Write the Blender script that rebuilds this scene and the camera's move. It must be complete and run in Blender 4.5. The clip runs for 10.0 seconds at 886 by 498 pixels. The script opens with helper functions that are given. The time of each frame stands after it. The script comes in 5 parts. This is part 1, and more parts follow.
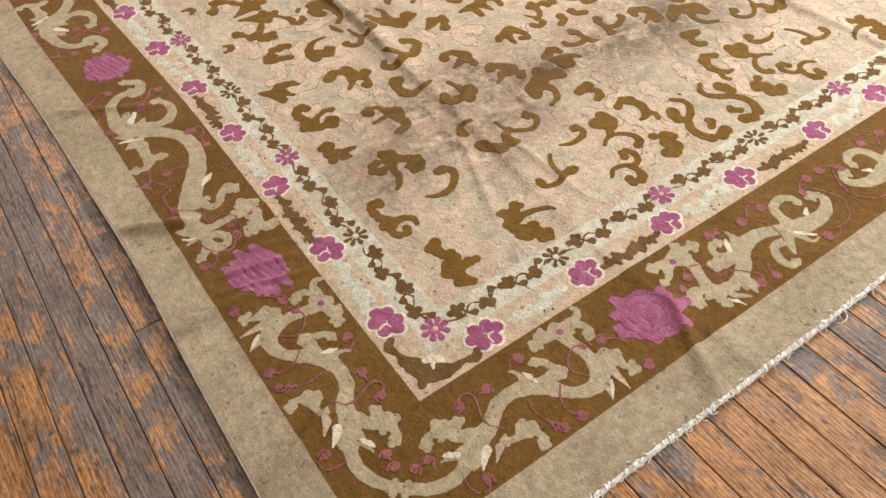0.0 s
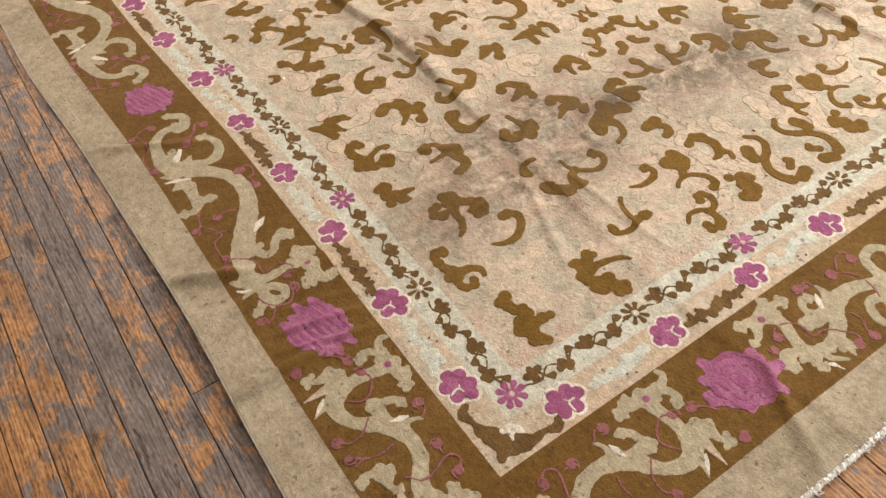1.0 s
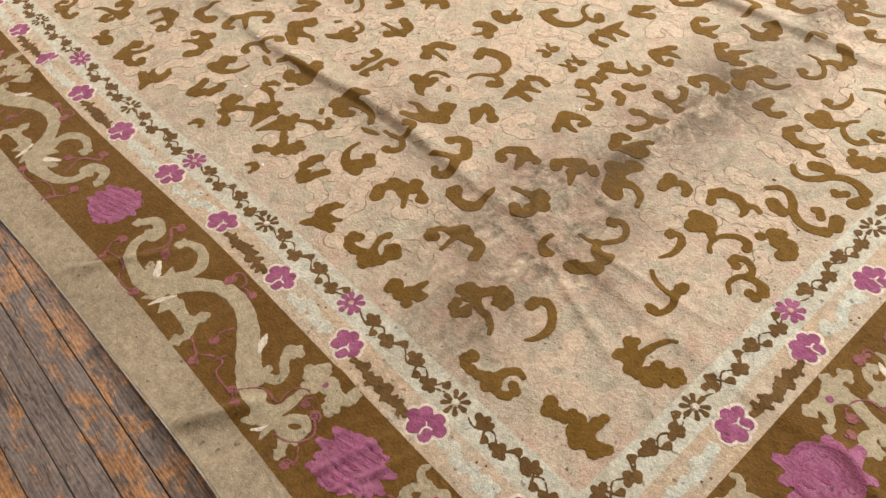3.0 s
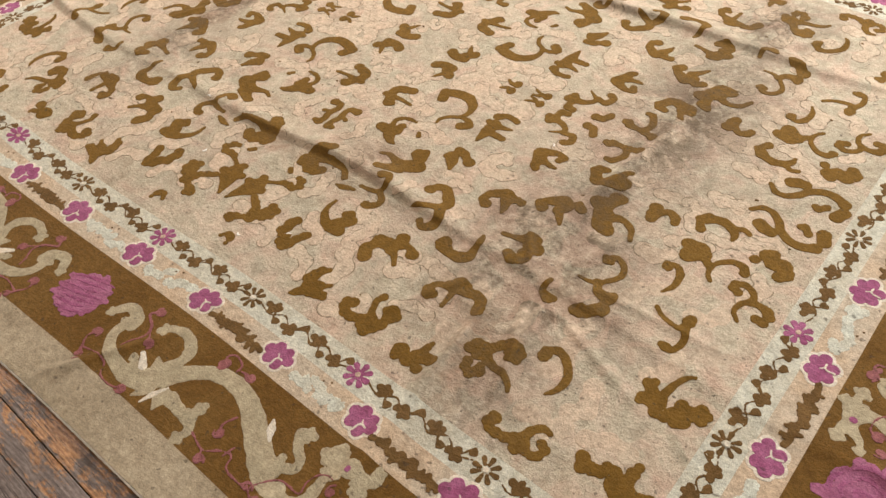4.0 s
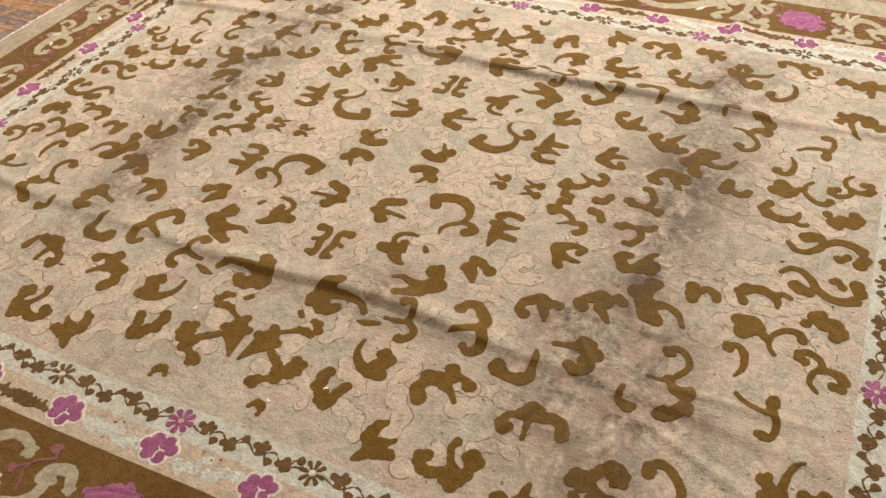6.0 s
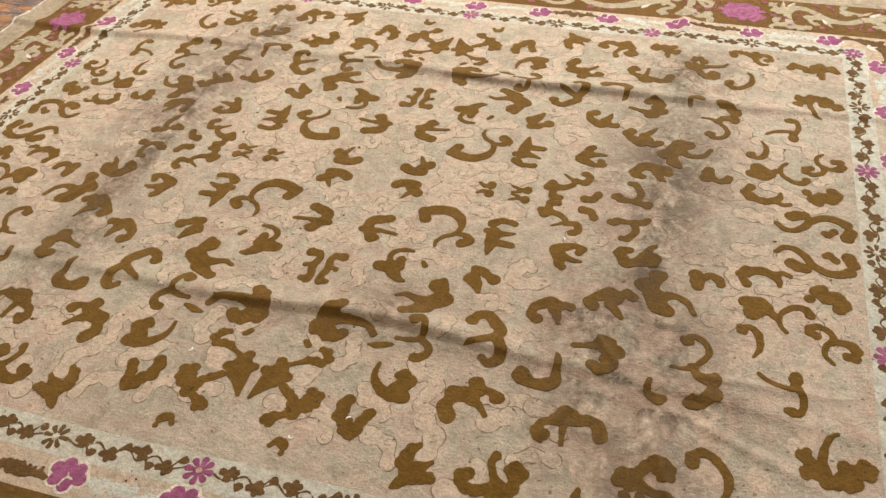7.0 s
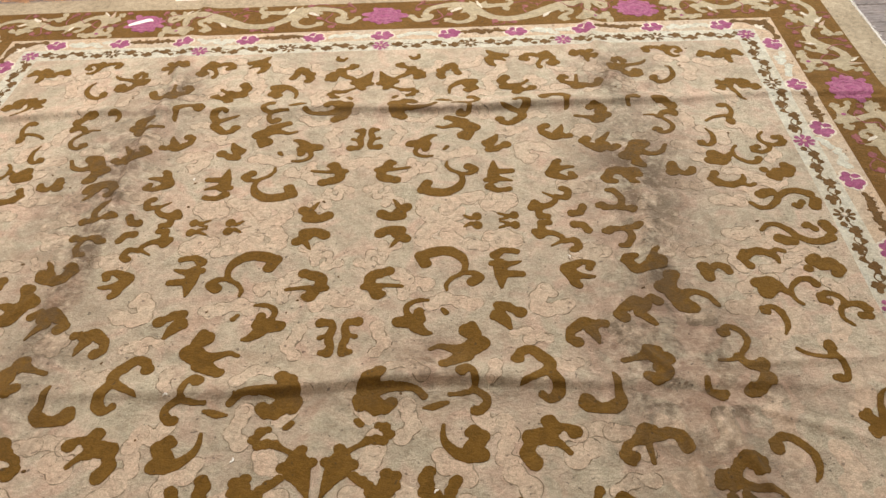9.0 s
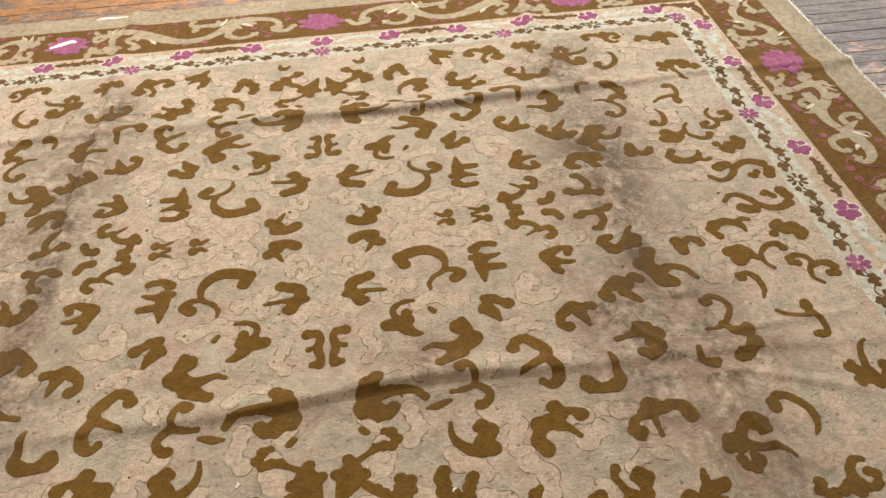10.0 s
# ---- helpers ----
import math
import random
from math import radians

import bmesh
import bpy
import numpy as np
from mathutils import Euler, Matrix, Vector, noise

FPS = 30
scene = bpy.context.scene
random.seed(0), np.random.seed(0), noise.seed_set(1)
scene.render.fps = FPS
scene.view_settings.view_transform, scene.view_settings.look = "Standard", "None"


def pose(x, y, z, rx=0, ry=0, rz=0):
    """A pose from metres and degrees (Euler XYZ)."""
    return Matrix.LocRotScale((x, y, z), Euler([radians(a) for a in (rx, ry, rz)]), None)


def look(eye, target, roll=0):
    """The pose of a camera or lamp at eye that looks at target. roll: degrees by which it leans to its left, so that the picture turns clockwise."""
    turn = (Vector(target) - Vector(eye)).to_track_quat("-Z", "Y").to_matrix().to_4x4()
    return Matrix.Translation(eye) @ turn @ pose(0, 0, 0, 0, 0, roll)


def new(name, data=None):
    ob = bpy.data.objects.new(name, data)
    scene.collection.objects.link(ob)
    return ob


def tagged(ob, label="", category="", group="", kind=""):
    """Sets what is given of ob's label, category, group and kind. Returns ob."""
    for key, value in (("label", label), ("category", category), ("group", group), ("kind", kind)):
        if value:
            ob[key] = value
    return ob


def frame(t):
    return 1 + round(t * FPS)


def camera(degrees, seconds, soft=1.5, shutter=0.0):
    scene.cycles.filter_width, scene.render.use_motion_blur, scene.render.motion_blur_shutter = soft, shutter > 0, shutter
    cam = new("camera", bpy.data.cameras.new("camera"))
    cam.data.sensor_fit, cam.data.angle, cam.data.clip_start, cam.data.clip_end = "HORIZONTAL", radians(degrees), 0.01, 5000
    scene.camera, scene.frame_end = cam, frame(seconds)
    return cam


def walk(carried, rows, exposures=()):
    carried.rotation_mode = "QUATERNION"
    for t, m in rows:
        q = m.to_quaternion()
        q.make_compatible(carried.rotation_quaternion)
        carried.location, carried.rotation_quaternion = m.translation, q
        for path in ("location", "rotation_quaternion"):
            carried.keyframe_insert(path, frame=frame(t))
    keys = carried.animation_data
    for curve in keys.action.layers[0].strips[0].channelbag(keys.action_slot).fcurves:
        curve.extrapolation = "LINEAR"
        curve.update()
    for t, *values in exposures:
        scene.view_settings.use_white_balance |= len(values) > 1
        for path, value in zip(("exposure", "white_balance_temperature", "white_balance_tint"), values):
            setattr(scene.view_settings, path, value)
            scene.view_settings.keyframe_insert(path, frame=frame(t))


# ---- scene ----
# ---- camera ----
cam = camera(60.8, 10.0)
PATH = [
    (0, (2.207, -1.525, 1.33), (1.097, -0.807, -0.171), -3.0),
    (0.5, (2.103, -1.538, 1.331), (0.983, -0.837, -0.17), -3.4),
    (1, (1.995, -1.544, 1.343), (0.877, -0.849, -0.162), -3.7),
    (1.5, (1.916, -1.539, 1.34), (0.798, -0.838, -0.163), -4.0),
    (2, (1.845, -1.518, 1.324), (0.738, -0.795, -0.176), -4.2),
    (2.5, (1.766, -1.513, 1.34), (0.68, -0.756, -0.16), -4.8),
    (4, (1.496, -1.548, 1.396), (0.562, -0.582, -0.084), -5.1),
    (4.5, (1.374, -1.575, 1.408), (0.502, -0.537, -0.063), -5.0),
    (5, (1.258, -1.574, 1.426), (0.439, -0.471, -0.027), -5.1),
    (5.5, (1.143, -1.57, 1.464), (0.376, -0.403, 0.032), -5.1),
    (7, (0.825, -1.649, 1.434), (0.315, -0.309, 0.04), -4.4),
    (7.5, (0.727, -1.615, 1.423), (0.319, -0.24, 0.03), -4.2),
    (8, (0.622, -1.552, 1.431), (0.324, -0.15, 0.037), -4.0),
    (8.5, (0.499, -1.57, 1.437), (0.307, -0.151, 0.041), -3.8),
    (9, (0.353, -1.616, 1.473), (0.266, -0.187, 0.076), -3.6),
    (9.5, (0.269, -1.64, 1.471), (0.286, -0.207, 0.076), -3.4),
    (10, (0.198, -1.612, 1.451), (0.319, -0.182, 0.058), -3.2),
]
walk(cam, [(t, look(eye, target, roll)) for t, eye, target, roll in PATH], ((0, 0.38), (2.5, 0.29), (4.5, 0.11), (7, -0.05), (10, -0.11)))

# ---- light: a warm-lit showroom with unseen lamps near the ceiling, placed for brightness and fold shading ----
world = bpy.data.worlds.new("room_air")
world.use_nodes = True
world.node_tree.nodes["Background"].inputs[0].default_value = (1.0, 0.93, 0.84, 1)
world.node_tree.nodes["Background"].inputs[1].default_value = 0.05
scene.world = world


def unseen_lamp(x, y, z, tilt, turn, sx, sy, watts, colour):
    data = bpy.data.lights.new("unseen_light", "AREA")
    data.shape, data.size, data.size_y, data.energy, data.color = "RECTANGLE", sx, sy, watts, colour
    ob = new("unseen_light", data)
    ob.matrix_world = pose(x, y, z, tilt, 0, turn)
    return ob


WARM = (1.0, 0.945, 0.90)
COOL = (0.88, 0.95, 1.0)
unseen_lamp(-0.3, 3.7, 2.8, -27, 0, 1.6, 0.4, 196, WARM)
unseen_lamp(-3.4, -0.4, 2.8, -38, 90, 1.4, 0.4, 86, WARM)
# cool stand-in for daylight from a window out of view
unseen_lamp(3.6, 2.9, 2.6, -42, -50, 1.4, 1.0, 150, COOL)
# faint fill added over the near corner to lift its brightness
unseen_lamp(1.6, -1.6, 2.95, 0, 0, 1.6, 0.5, 3, WARM)

# ---- materials ----
def ramp(nt, fac, stops):
    n = nt.nodes.new("ShaderNodeValToRGB")
    els = n.color_ramp.elements
    while len(els) < len(stops):
        els.new(0.5)
    for e, (p, c) in zip(els, stops):
        e.position, e.color = p, (*c, 1) if len(c) == 3 else c
    nt.links.new(fac, n.inputs[0])
    return n.outputs[0]


def tex_noise(nt, coord, scale, detail=3.0, rough=0.55, distort=0.0):
    n = nt.nodes.new("ShaderNodeTexNoise")
    n.inputs["Scale"].default_value, n.inputs["Detail"].default_value = scale, detail
    n.inputs["Roughness"].default_value, n.inputs["Distortion"].default_value = rough, distort
    nt.links.new(coord, n.inputs["Vector"])
    return n.outputs["Fac"]


def mapping(nt, coord, scale=(1, 1, 1), shift=(0, 0, 0)):
    n = nt.nodes.new("ShaderNodeMapping")
    n.inputs["Scale"].default_value, n.inputs["Location"].default_value = scale, shift
    nt.links.new(coord, n.inputs["Vector"])
    return n.outputs[0]


def mix(nt, fac, a, b, kind="MIX"):
    n = nt.nodes.new("ShaderNodeMix")
    n.data_type, n.blend_type = "RGBA", kind
    for value, slot in ((fac, n.inputs[0]), (a, n.inputs[6]), (b, n.inputs[7])):
        if isinstance(value, (int, float)):
            slot.default_value = value
        elif isinstance(value, tuple):
            slot.default_value = (*value, 1)
        else:
            nt.links.new(value, slot)
    return n.outputs[2]


def calc(nt, kind, a, b=0.0, clamp=False):
    n = nt.nodes.new("ShaderNodeMath")
    n.operation, n.use_clamp = kind, clamp
    for value, slot in ((a, n.inputs[0]), (b, n.inputs[1])):
        if isinstance(value, (int, float)):
            slot.default_value = value
        else:
            nt.links.new(value, slot)
    return n.outputs[0]


def blank(name, rough=0.9):
    m = bpy.data.materials.new(name)
    m.use_nodes = True
    nt = m.node_tree
    shader = nt.nodes["Principled BSDF"]
    shader.inputs["Roughness"].default_value = rough
    shader.inputs["Specular IOR Level"].default_value = 0.06
    coord = nt.nodes.new("ShaderNodeTexCoord").outputs["Object"]
    return m, nt, shader, coord


def bumped(nt, shader, height, strength, distance):
    n = nt.nodes.new("ShaderNodeBump")
    n.inputs["Strength"].default_value, n.inputs["Distance"].default_value = strength, distance
    nt.links.new(height, n.inputs["Height"])
    nt.links.new(n.outputs[0], shader.inputs["Normal"])
    return n


def spot(nt, coord, x, y, rx, ry, soft=1.0):
    """An oval place in a mask: 1 in its middle, 0 outside, with a ragged rim."""
    m = mapping(nt, coord, (1 / rx, 1 / ry, 0), (-x / rx, -y / ry, 0))
    n = nt.nodes.new("ShaderNodeVectorMath")
    n.operation = "LENGTH"
    nt.links.new(m, n.inputs[0])
    return calc(nt, "MULTIPLY", calc(nt, "SUBTRACT", 1.0, n.outputs["Value"], True), soft, True)


def soil_and_fold_shade(nt, coord):
    """Grey soiling along the two storage folds and in a few spills, with painted fold shade, broken up by noise."""
    total = None
    for x, y, rx, ry, a in ((0.83, -0.50, 0.28, 0.48, 1.5), (0.85, 0.20, 0.27, 0.66, 1.2), (0.87, 0.74, 0.22, 0.30, 1.1),
                            (-0.82, 0.30, 0.26, 0.70, 1.0), (-0.72, 0.72, 0.14, 0.25, 1.2), (0.22, -0.50, 0.16, 0.13, 1.0),
                            (0.92, -0.86, 0.22, 0.30, 0.9), (-0.75, -0.50, 0.18, 0.40, 0.8), (0.70, -0.43, 0.13, 0.10, 1.6),
                            # long narrow strips: soiling in the folds, and their shade painted in
                            (0.84, 0.0, 0.075, 1.10, 1.5), (-0.77, 0.1, 0.075, 1.10, 1.9), (0.2, -0.60, 1.30, 0.045, 0.6), (0.1, 0.57, 1.30, 0.045, 0.8), (0.88, -0.60, 0.30, 0.16, 1.5)):
        s = spot(nt, coord, x, y, rx, ry, a)
        total = s if total is None else calc(nt, "MAXIMUM", total, s)
    blot = calc(nt, "ADD", calc(nt, "MULTIPLY", tex_noise(nt, coord, 9.0, 6.0, 0.70, 0.8), 0.65), calc(nt, "MULTIPLY", tex_noise(nt, coord, 52.0, 4.0, 0.65), 0.35))
    broken = calc(nt, "MULTIPLY", calc(nt, "SUBTRACT", blot, 0.40, True), 6.5, True)
    return calc(nt, "MULTIPLY", total, broken, True)


def pile(name, base, alt, scale=7.0, dirt_and_shade=0.5, felted=0.5, relief=0.003):
    """Cut wool pile: two close tones in soft patches, fine tufts, soiling trodden in and fold shade painted over it."""
    m, nt, shader, coord = blank(name, 0.95)
    patches = tex_noise(nt, coord, scale, 4.0, 0.6, 0.3)
    col = mix(nt, ramp(nt, patches, ((0.40, (0, 0, 0)), (0.62, (1, 1, 1)))), base, alt)
    tuft = tex_noise(nt, coord, 420.0, 2.0, 0.6)
    nap = tex_noise(nt, mapping(nt, coord, (1, 1.3, 1)), 110.0, 3.0, 0.62)
    col = mix(nt, 0.55, col, ramp(nt, tuft, ((0.30, (0.55, 0.55, 0.55)), (0.68, (1.25, 1.25, 1.25)))), "MULTIPLY")
    col = mix(nt, 0.5, col, ramp(nt, nap, ((0.33, (0.72, 0.71, 0.70)), (0.66, (1.18, 1.18, 1.18)))), "MULTIPLY")
    felt = tex_noise(nt, mapping(nt, coord, (1, 1, 1), (2, 5, 0)), 42.0, 5.0, 0.68)
    col = mix(nt, felted, col, ramp(nt, felt, ((0.36, (0.62, 0.60, 0.57)), (0.60, (1.14, 1.14, 1.14)))), "MULTIPLY")
    grime_and_shade = calc(nt, "MULTIPLY", soil_and_fold_shade(nt, coord), dirt_and_shade)
    col = mix(nt, grime_and_shade, col, (0.095, 0.068, 0.042))
    specks = ramp(nt, tex_noise(nt, coord, 62.0, 1.0), ((0.70, (0, 0, 0)), (0.74, (1, 1, 1))))
    col = mix(nt, calc(nt, "MULTIPLY", specks, 0.55), col, (0.050, 0.036, 0.026))
    nt.links.new(col, shader.inputs["Base Color"])
    shader.inputs["Sheen Weight"].default_value = 0.03
    shader.inputs["Sheen Roughness"].default_value = 0.6
    bumped(nt, shader, calc(nt, "ADD", calc(nt, "MULTIPLY", tuft, 0.5), nap), 0.8, relief)
    return m


def field_pile():
    """The plain ground of the rug: sand, grey-green and shell-pink clouds, their carved outlines painted as thin lines
    of shade.
    """
    m, nt, shader, coord = blank("field_wool", 0.95)
    cloudy = tex_noise(nt, coord, 8.5, 2.5, 0.5, 1.4)
    broad = tex_noise(nt, coord, 2.2, 3.0, 0.55, 0.4)
    tone = calc(nt, "ADD", calc(nt, "MULTIPLY", cloudy, 0.75), calc(nt, "MULTIPLY", broad, 0.25))
    col = ramp(nt, tone, ((0.38, (0.500, 0.448, 0.335)), (0.47, (0.552, 0.482, 0.364)), (0.54, (0.584, 0.488, 0.372)), (0.64, (0.604, 0.456, 0.346))))
    tuft = tex_noise(nt, coord, 420.0, 2.0, 0.6)
    nap = tex_noise(nt, mapping(nt, coord, (1, 1.25, 1)), 95.0, 4.0, 0.66)
    col = mix(nt, 0.5, col, ramp(nt, tuft, ((0.34, (0.55, 0.54, 0.53)), (0.64, (1.22, 1.22, 1.22)))), "MULTIPLY")
    col = mix(nt, 0.5, col, ramp(nt, nap, ((0.32, (0.72, 0.71, 0.69)), (0.66, (1.15, 1.15, 1.15)))), "MULTIPLY")
    mottle = tex_noise(nt, coord, 24.0, 6.0, 0.70, 0.3)
    col = mix(nt, 0.62, col, ramp(nt, mottle, ((0.34, (0.64, 0.61, 0.57)), (0.60, (1.13, 1.13, 1.13)))), "MULTIPLY")
    grime_and_shade = calc(nt, "MULTIPLY", soil_and_fold_shade(nt, coord), 0.90)
    col = mix(nt, grime_and_shade, col, (0.128, 0.090, 0.060))
    dinge = ramp(nt, tex_noise(nt, mapping(nt, coord, (1, 1, 1), (7, 2, 0)), 2.6, 6.0, 0.68, 0.4), ((0.42, (0, 0, 0)), (0.66, (1, 1, 1))))
    col = mix(nt, calc(nt, "MULTIPLY", dinge, 0.28), col, (0.235, 0.185, 0.135))
    rust = ramp(nt, tex_noise(nt, mapping(nt, coord, (1, 1, 1), (3, 1, 0)), 3.2, 5.0, 0.7), ((0.52, (0, 0, 0)), (0.70, (1, 1, 1))))
    warm = calc(nt, "ADD", 0.22, spot(nt, coord, 0.90, -0.90, 0.45, 0.30, 0.5))
    col = mix(nt, calc(nt, "MULTIPLY", rust, warm, True), col, (0.420, 0.235, 0.145))
    lobes = ramp(nt, tex_noise(nt, mapping(nt, coord, (1, 1, 1), (1, 9, 0)), 9.5, 1.5, 0.4, 1.2), ((0.50, (0, 0, 0)), (0.56, (1, 1, 1))))
    region = calc(nt, "ADD", 0.12, spot(nt, coord, 1.05, -0.60, 1.00, 0.75, 0.40))
    col = mix(nt, calc(nt, "MULTIPLY", lobes, region, True), col, mix(nt, 0.75, col, (0.560, 0.385, 0.285)))
    # thin broken lines: the shade of carved outlines, in colour only
    outline_shade = calc(nt, "ABSOLUTE", calc(nt, "SUBTRACT", tex_noise(nt, coord, 27.0, 2.0, 0.5, 0.5), 0.5))
    outline_shade = calc(nt, "MULTIPLY", ramp(nt, outline_shade, ((0.004, (1, 1, 1)), (0.014, (0, 0, 0)))), ramp(nt, tex_noise(nt, coord, 6.5, 3.0, 0.6), ((0.46, (0, 0, 0)), (0.58, (1, 1, 1)))))
    col = mix(nt, calc(nt, "MULTIPLY", outline_shade, 0.38), col, (0.200, 0.155, 0.110))
    specks = ramp(nt, tex_noise(nt, coord, 75.0, 1.0), ((0.71, (0, 0, 0)), (0.75, (1, 1, 1))))
    col = mix(nt, calc(nt, "MULTIPLY", specks, 0.6), col, (0.06, 0.045, 0.035))
    nt.links.new(col, shader.inputs["Base Color"])
    shader.inputs["Sheen Weight"].default_value = 0.03
    h = calc(nt, "ADD", calc(nt, "MULTIPLY", tuft, 0.4), nap)
    bumped(nt, shader, calc(nt, "ADD", h, calc(nt, "MULTIPLY", mottle, 1.2)), 0.9, 0.0045)
    return m


def plank_wood():
    """Old strip floor: orange varnish left in flakes over grey, foot-worn pine."""
    m, nt, shader, coord = blank("worn_floorboard", 0.55)
    rnd = nt.nodes.new("ShaderNodeObjectInfo").outputs["Random"]
    off = nt.nodes.new("ShaderNodeCombineXYZ")
    for k, s in enumerate((37.0, 91.0, 13.0)):
        nt.links.new(calc(nt, "MULTIPLY", rnd, s), off.inputs[k])
    add = nt.nodes.new("ShaderNodeVectorMath")
    add.operation = "ADD"
    nt.links.new(coord, add.inputs[0])
    nt.links.new(off.outputs[0], add.inputs[1])
    c = add.outputs[0]
    wavy = nt.nodes.new("ShaderNodeTexWave")
    wavy.bands_direction = "Y"
    for slot, value in (("Scale", 34.0), ("Distortion", 11.0), ("Detail", 2.0), ("Detail Scale", 0.7), ("Detail Roughness", 0.5)):
        wavy.inputs[slot].default_value = value
    nt.links.new(mapping(nt, c, (0.22, 1, 1)), wavy.inputs["Vector"])
    soft_grain = tex_noise(nt, mapping(nt, c, (22.0, 55, 55)), 2.4, 8.0, 0.74, 0.6)
    grain = calc(nt, "ADD", calc(nt, "MULTIPLY", wavy.outputs["Fac"], 0.16), calc(nt, "MULTIPLY", soft_grain, 0.84))
    fine = tex_noise(nt, mapping(nt, c, (34, 200, 200)), 2.0, 5.0, 0.70, 0.5)
    orange = ramp(nt, grain, ((0.32, (0.130, 0.054, 0.020)), (0.45, (0.340, 0.165, 0.064)), (0.62, (0.490, 0.270, 0.118))))
    grey = ramp(nt, grain, ((0.28, (0.095, 0.074, 0.064)), (0.50, (0.180, 0.145, 0.128)), (0.74, (0.280, 0.238, 0.215))))
    place = nt.nodes.new("ShaderNodeNewGeometry").outputs["Position"]
    wear_and_daylight = tex_noise(nt, mapping(nt, c, (5.0, 9, 9)), 1.7, 10.0, 0.78, 0.3)
    wear_and_daylight = calc(nt, "ADD", wear_and_daylight, calc(nt, "MULTIPLY", calc(nt, "SUBTRACT", rnd, 0.5), 0.09))
    # the grey beyond one corner is cool daylight painted in; most trodden along one edge; the varnish lasts off the
    # short end and in a far strip
    for x, y, rx, ry, much in ((2.7, 1.7, 1.6, 1.5, 0.22), (0.9, -1.62, 1.3, 0.26, 0.055), (2.2, -0.75, 0.6, 0.8, -0.030), (1.2, -2.0, 0.9, 0.35, -0.07), (-0.6, 1.9, 1.6, 0.5, -0.06)):
        wear_and_daylight = calc(nt, "ADD", wear_and_daylight, calc(nt, "MULTIPLY", spot(nt, place, x, y, rx, ry, 1.6), much))
    worn = ramp(nt, wear_and_daylight, ((0.475, (0, 0, 0)), (0.515, (1, 1, 1))))
    col = mix(nt, worn, orange, grey)
    tone = ramp(nt, tex_noise(nt, mapping(nt, c, (2, 5, 5), (4, 0, 0)), 3.0, 5.0, 0.7), ((0.34, (0.66, 0.61, 0.58)), (0.62, (1.28, 1.24, 1.20))))
    col = mix(nt, 0.75, col, tone, "MULTIPLY")
    col = mix(nt, 0.28, col, ramp(nt, fine, ((0.42, (0.36, 0.32, 0.29)), (0.53, (1.16, 1.16, 1.16)))), "MULTIPLY")
    rubbed = ramp(nt, tex_noise(nt, mapping(nt, c, (26, 40, 40)), 2.2, 6.0, 0.72), ((0.40, (0.74, 0.72, 0.70)), (0.60, (1.16, 1.16, 1.16))))
    col = mix(nt, 0.6, col, rubbed, "MULTIPLY")
    stain = ramp(nt, tex_noise(nt, mapping(nt, c, (3, 6, 6)), 3.0, 4.0, 0.7), ((0.58, (0, 0, 0)), (0.72, (1, 1, 1))))
    col = mix(nt, calc(nt, "MULTIPLY", stain, 0.75), col, (0.045, 0.028, 0.018))
    split = calc(nt, "ABSOLUTE", calc(nt, "SUBTRACT", tex_noise(nt, mapping(nt, c, (1.6, 34, 34)), 2.4, 2.0, 0.5, 0.4), 0.5))
    split = ramp(nt, split, ((0.006, (1, 1, 1)), (0.016, (0, 0, 0))))
    col = mix(nt, calc(nt, "MULTIPLY", split, 0.8), col, (0.030, 0.020, 0.014))
    scrape = ramp(nt, tex_noise(nt, mapping(nt, c, (5, 22, 22)), 5.0, 6.0, 0.75, 0.4), ((0.60, (0, 0, 0)), (0.72, (1, 1, 1))))
    col = mix(nt, calc(nt, "MULTIPLY", scrape, 0.55), col, (0.470, 0.430, 0.400))
    nt.links.new(col, shader.inputs["Base Color"])
    nt.links.new(ramp(nt, worn, ((0, (0.34, 0.34, 0.34)), (1, (0.62, 0.62, 0.62)))), shader.inputs["Roughness"])
    shader.inputs["Specular IOR Level"].default_value = 0.4
    bumped(nt, shader, calc(nt, "ADD", calc(nt, "MULTIPLY", grain, 0.6), fine), 0.5, 0.0014)
    return m


def plain(name, colour, rough=0.85, grain=30.0):
    m, nt, shader, coord = blank(name, rough)
    n = tex_noise(nt, coord, grain, 4.0, 0.6)
    col = mix(nt, 0.5, colour, ramp(nt, n, ((0.3, (0.75, 0.75, 0.75)), (0.7, (1.15, 1.15, 1.15)))), "MULTIPLY")
    nt.links.new(col, shader.inputs["Base Color"])
    bumped(nt, shader, n, 0.3, 0.002)
    return m


FIELD = field_pile()
BROWN = pile("tobacco_brown_wool", (0.165, 0.088, 0.016), (0.190, 0.104, 0.022), 5.0, 0.55)
BAND = pile("dark_tobacco_wool", (0.150, 0.077, 0.018), (0.180, 0.098, 0.026), 4.0, 0.35)
TAUPE = pile("taupe_wool", (0.425, 0.350, 0.242), (0.350, 0.284, 0.192), 5.0, 0.35, 0.6)
DRAGON = pile("pale_olive_wool", (0.400, 0.340, 0.225), (0.450, 0.375, 0.250), 9.0, 0.3)
PEACH = pile("peach_wool", (0.550, 0.415, 0.285), (0.530, 0.440, 0.330), 6.0, 0.35)
CELADON = pile("celadon_wool", (0.600, 0.610, 0.520), (0.560, 0.540, 0.440), 14.0, 0.35)
VINE_GROUND = pile("ivory_wool", (0.590, 0.575, 0.475), (0.550, 0.510, 0.400), 9.0, 0.35)
IVORY = pile("white_wool", (0.720, 0.660, 0.550), (0.680, 0.600, 0.480), 20.0, 0.2)
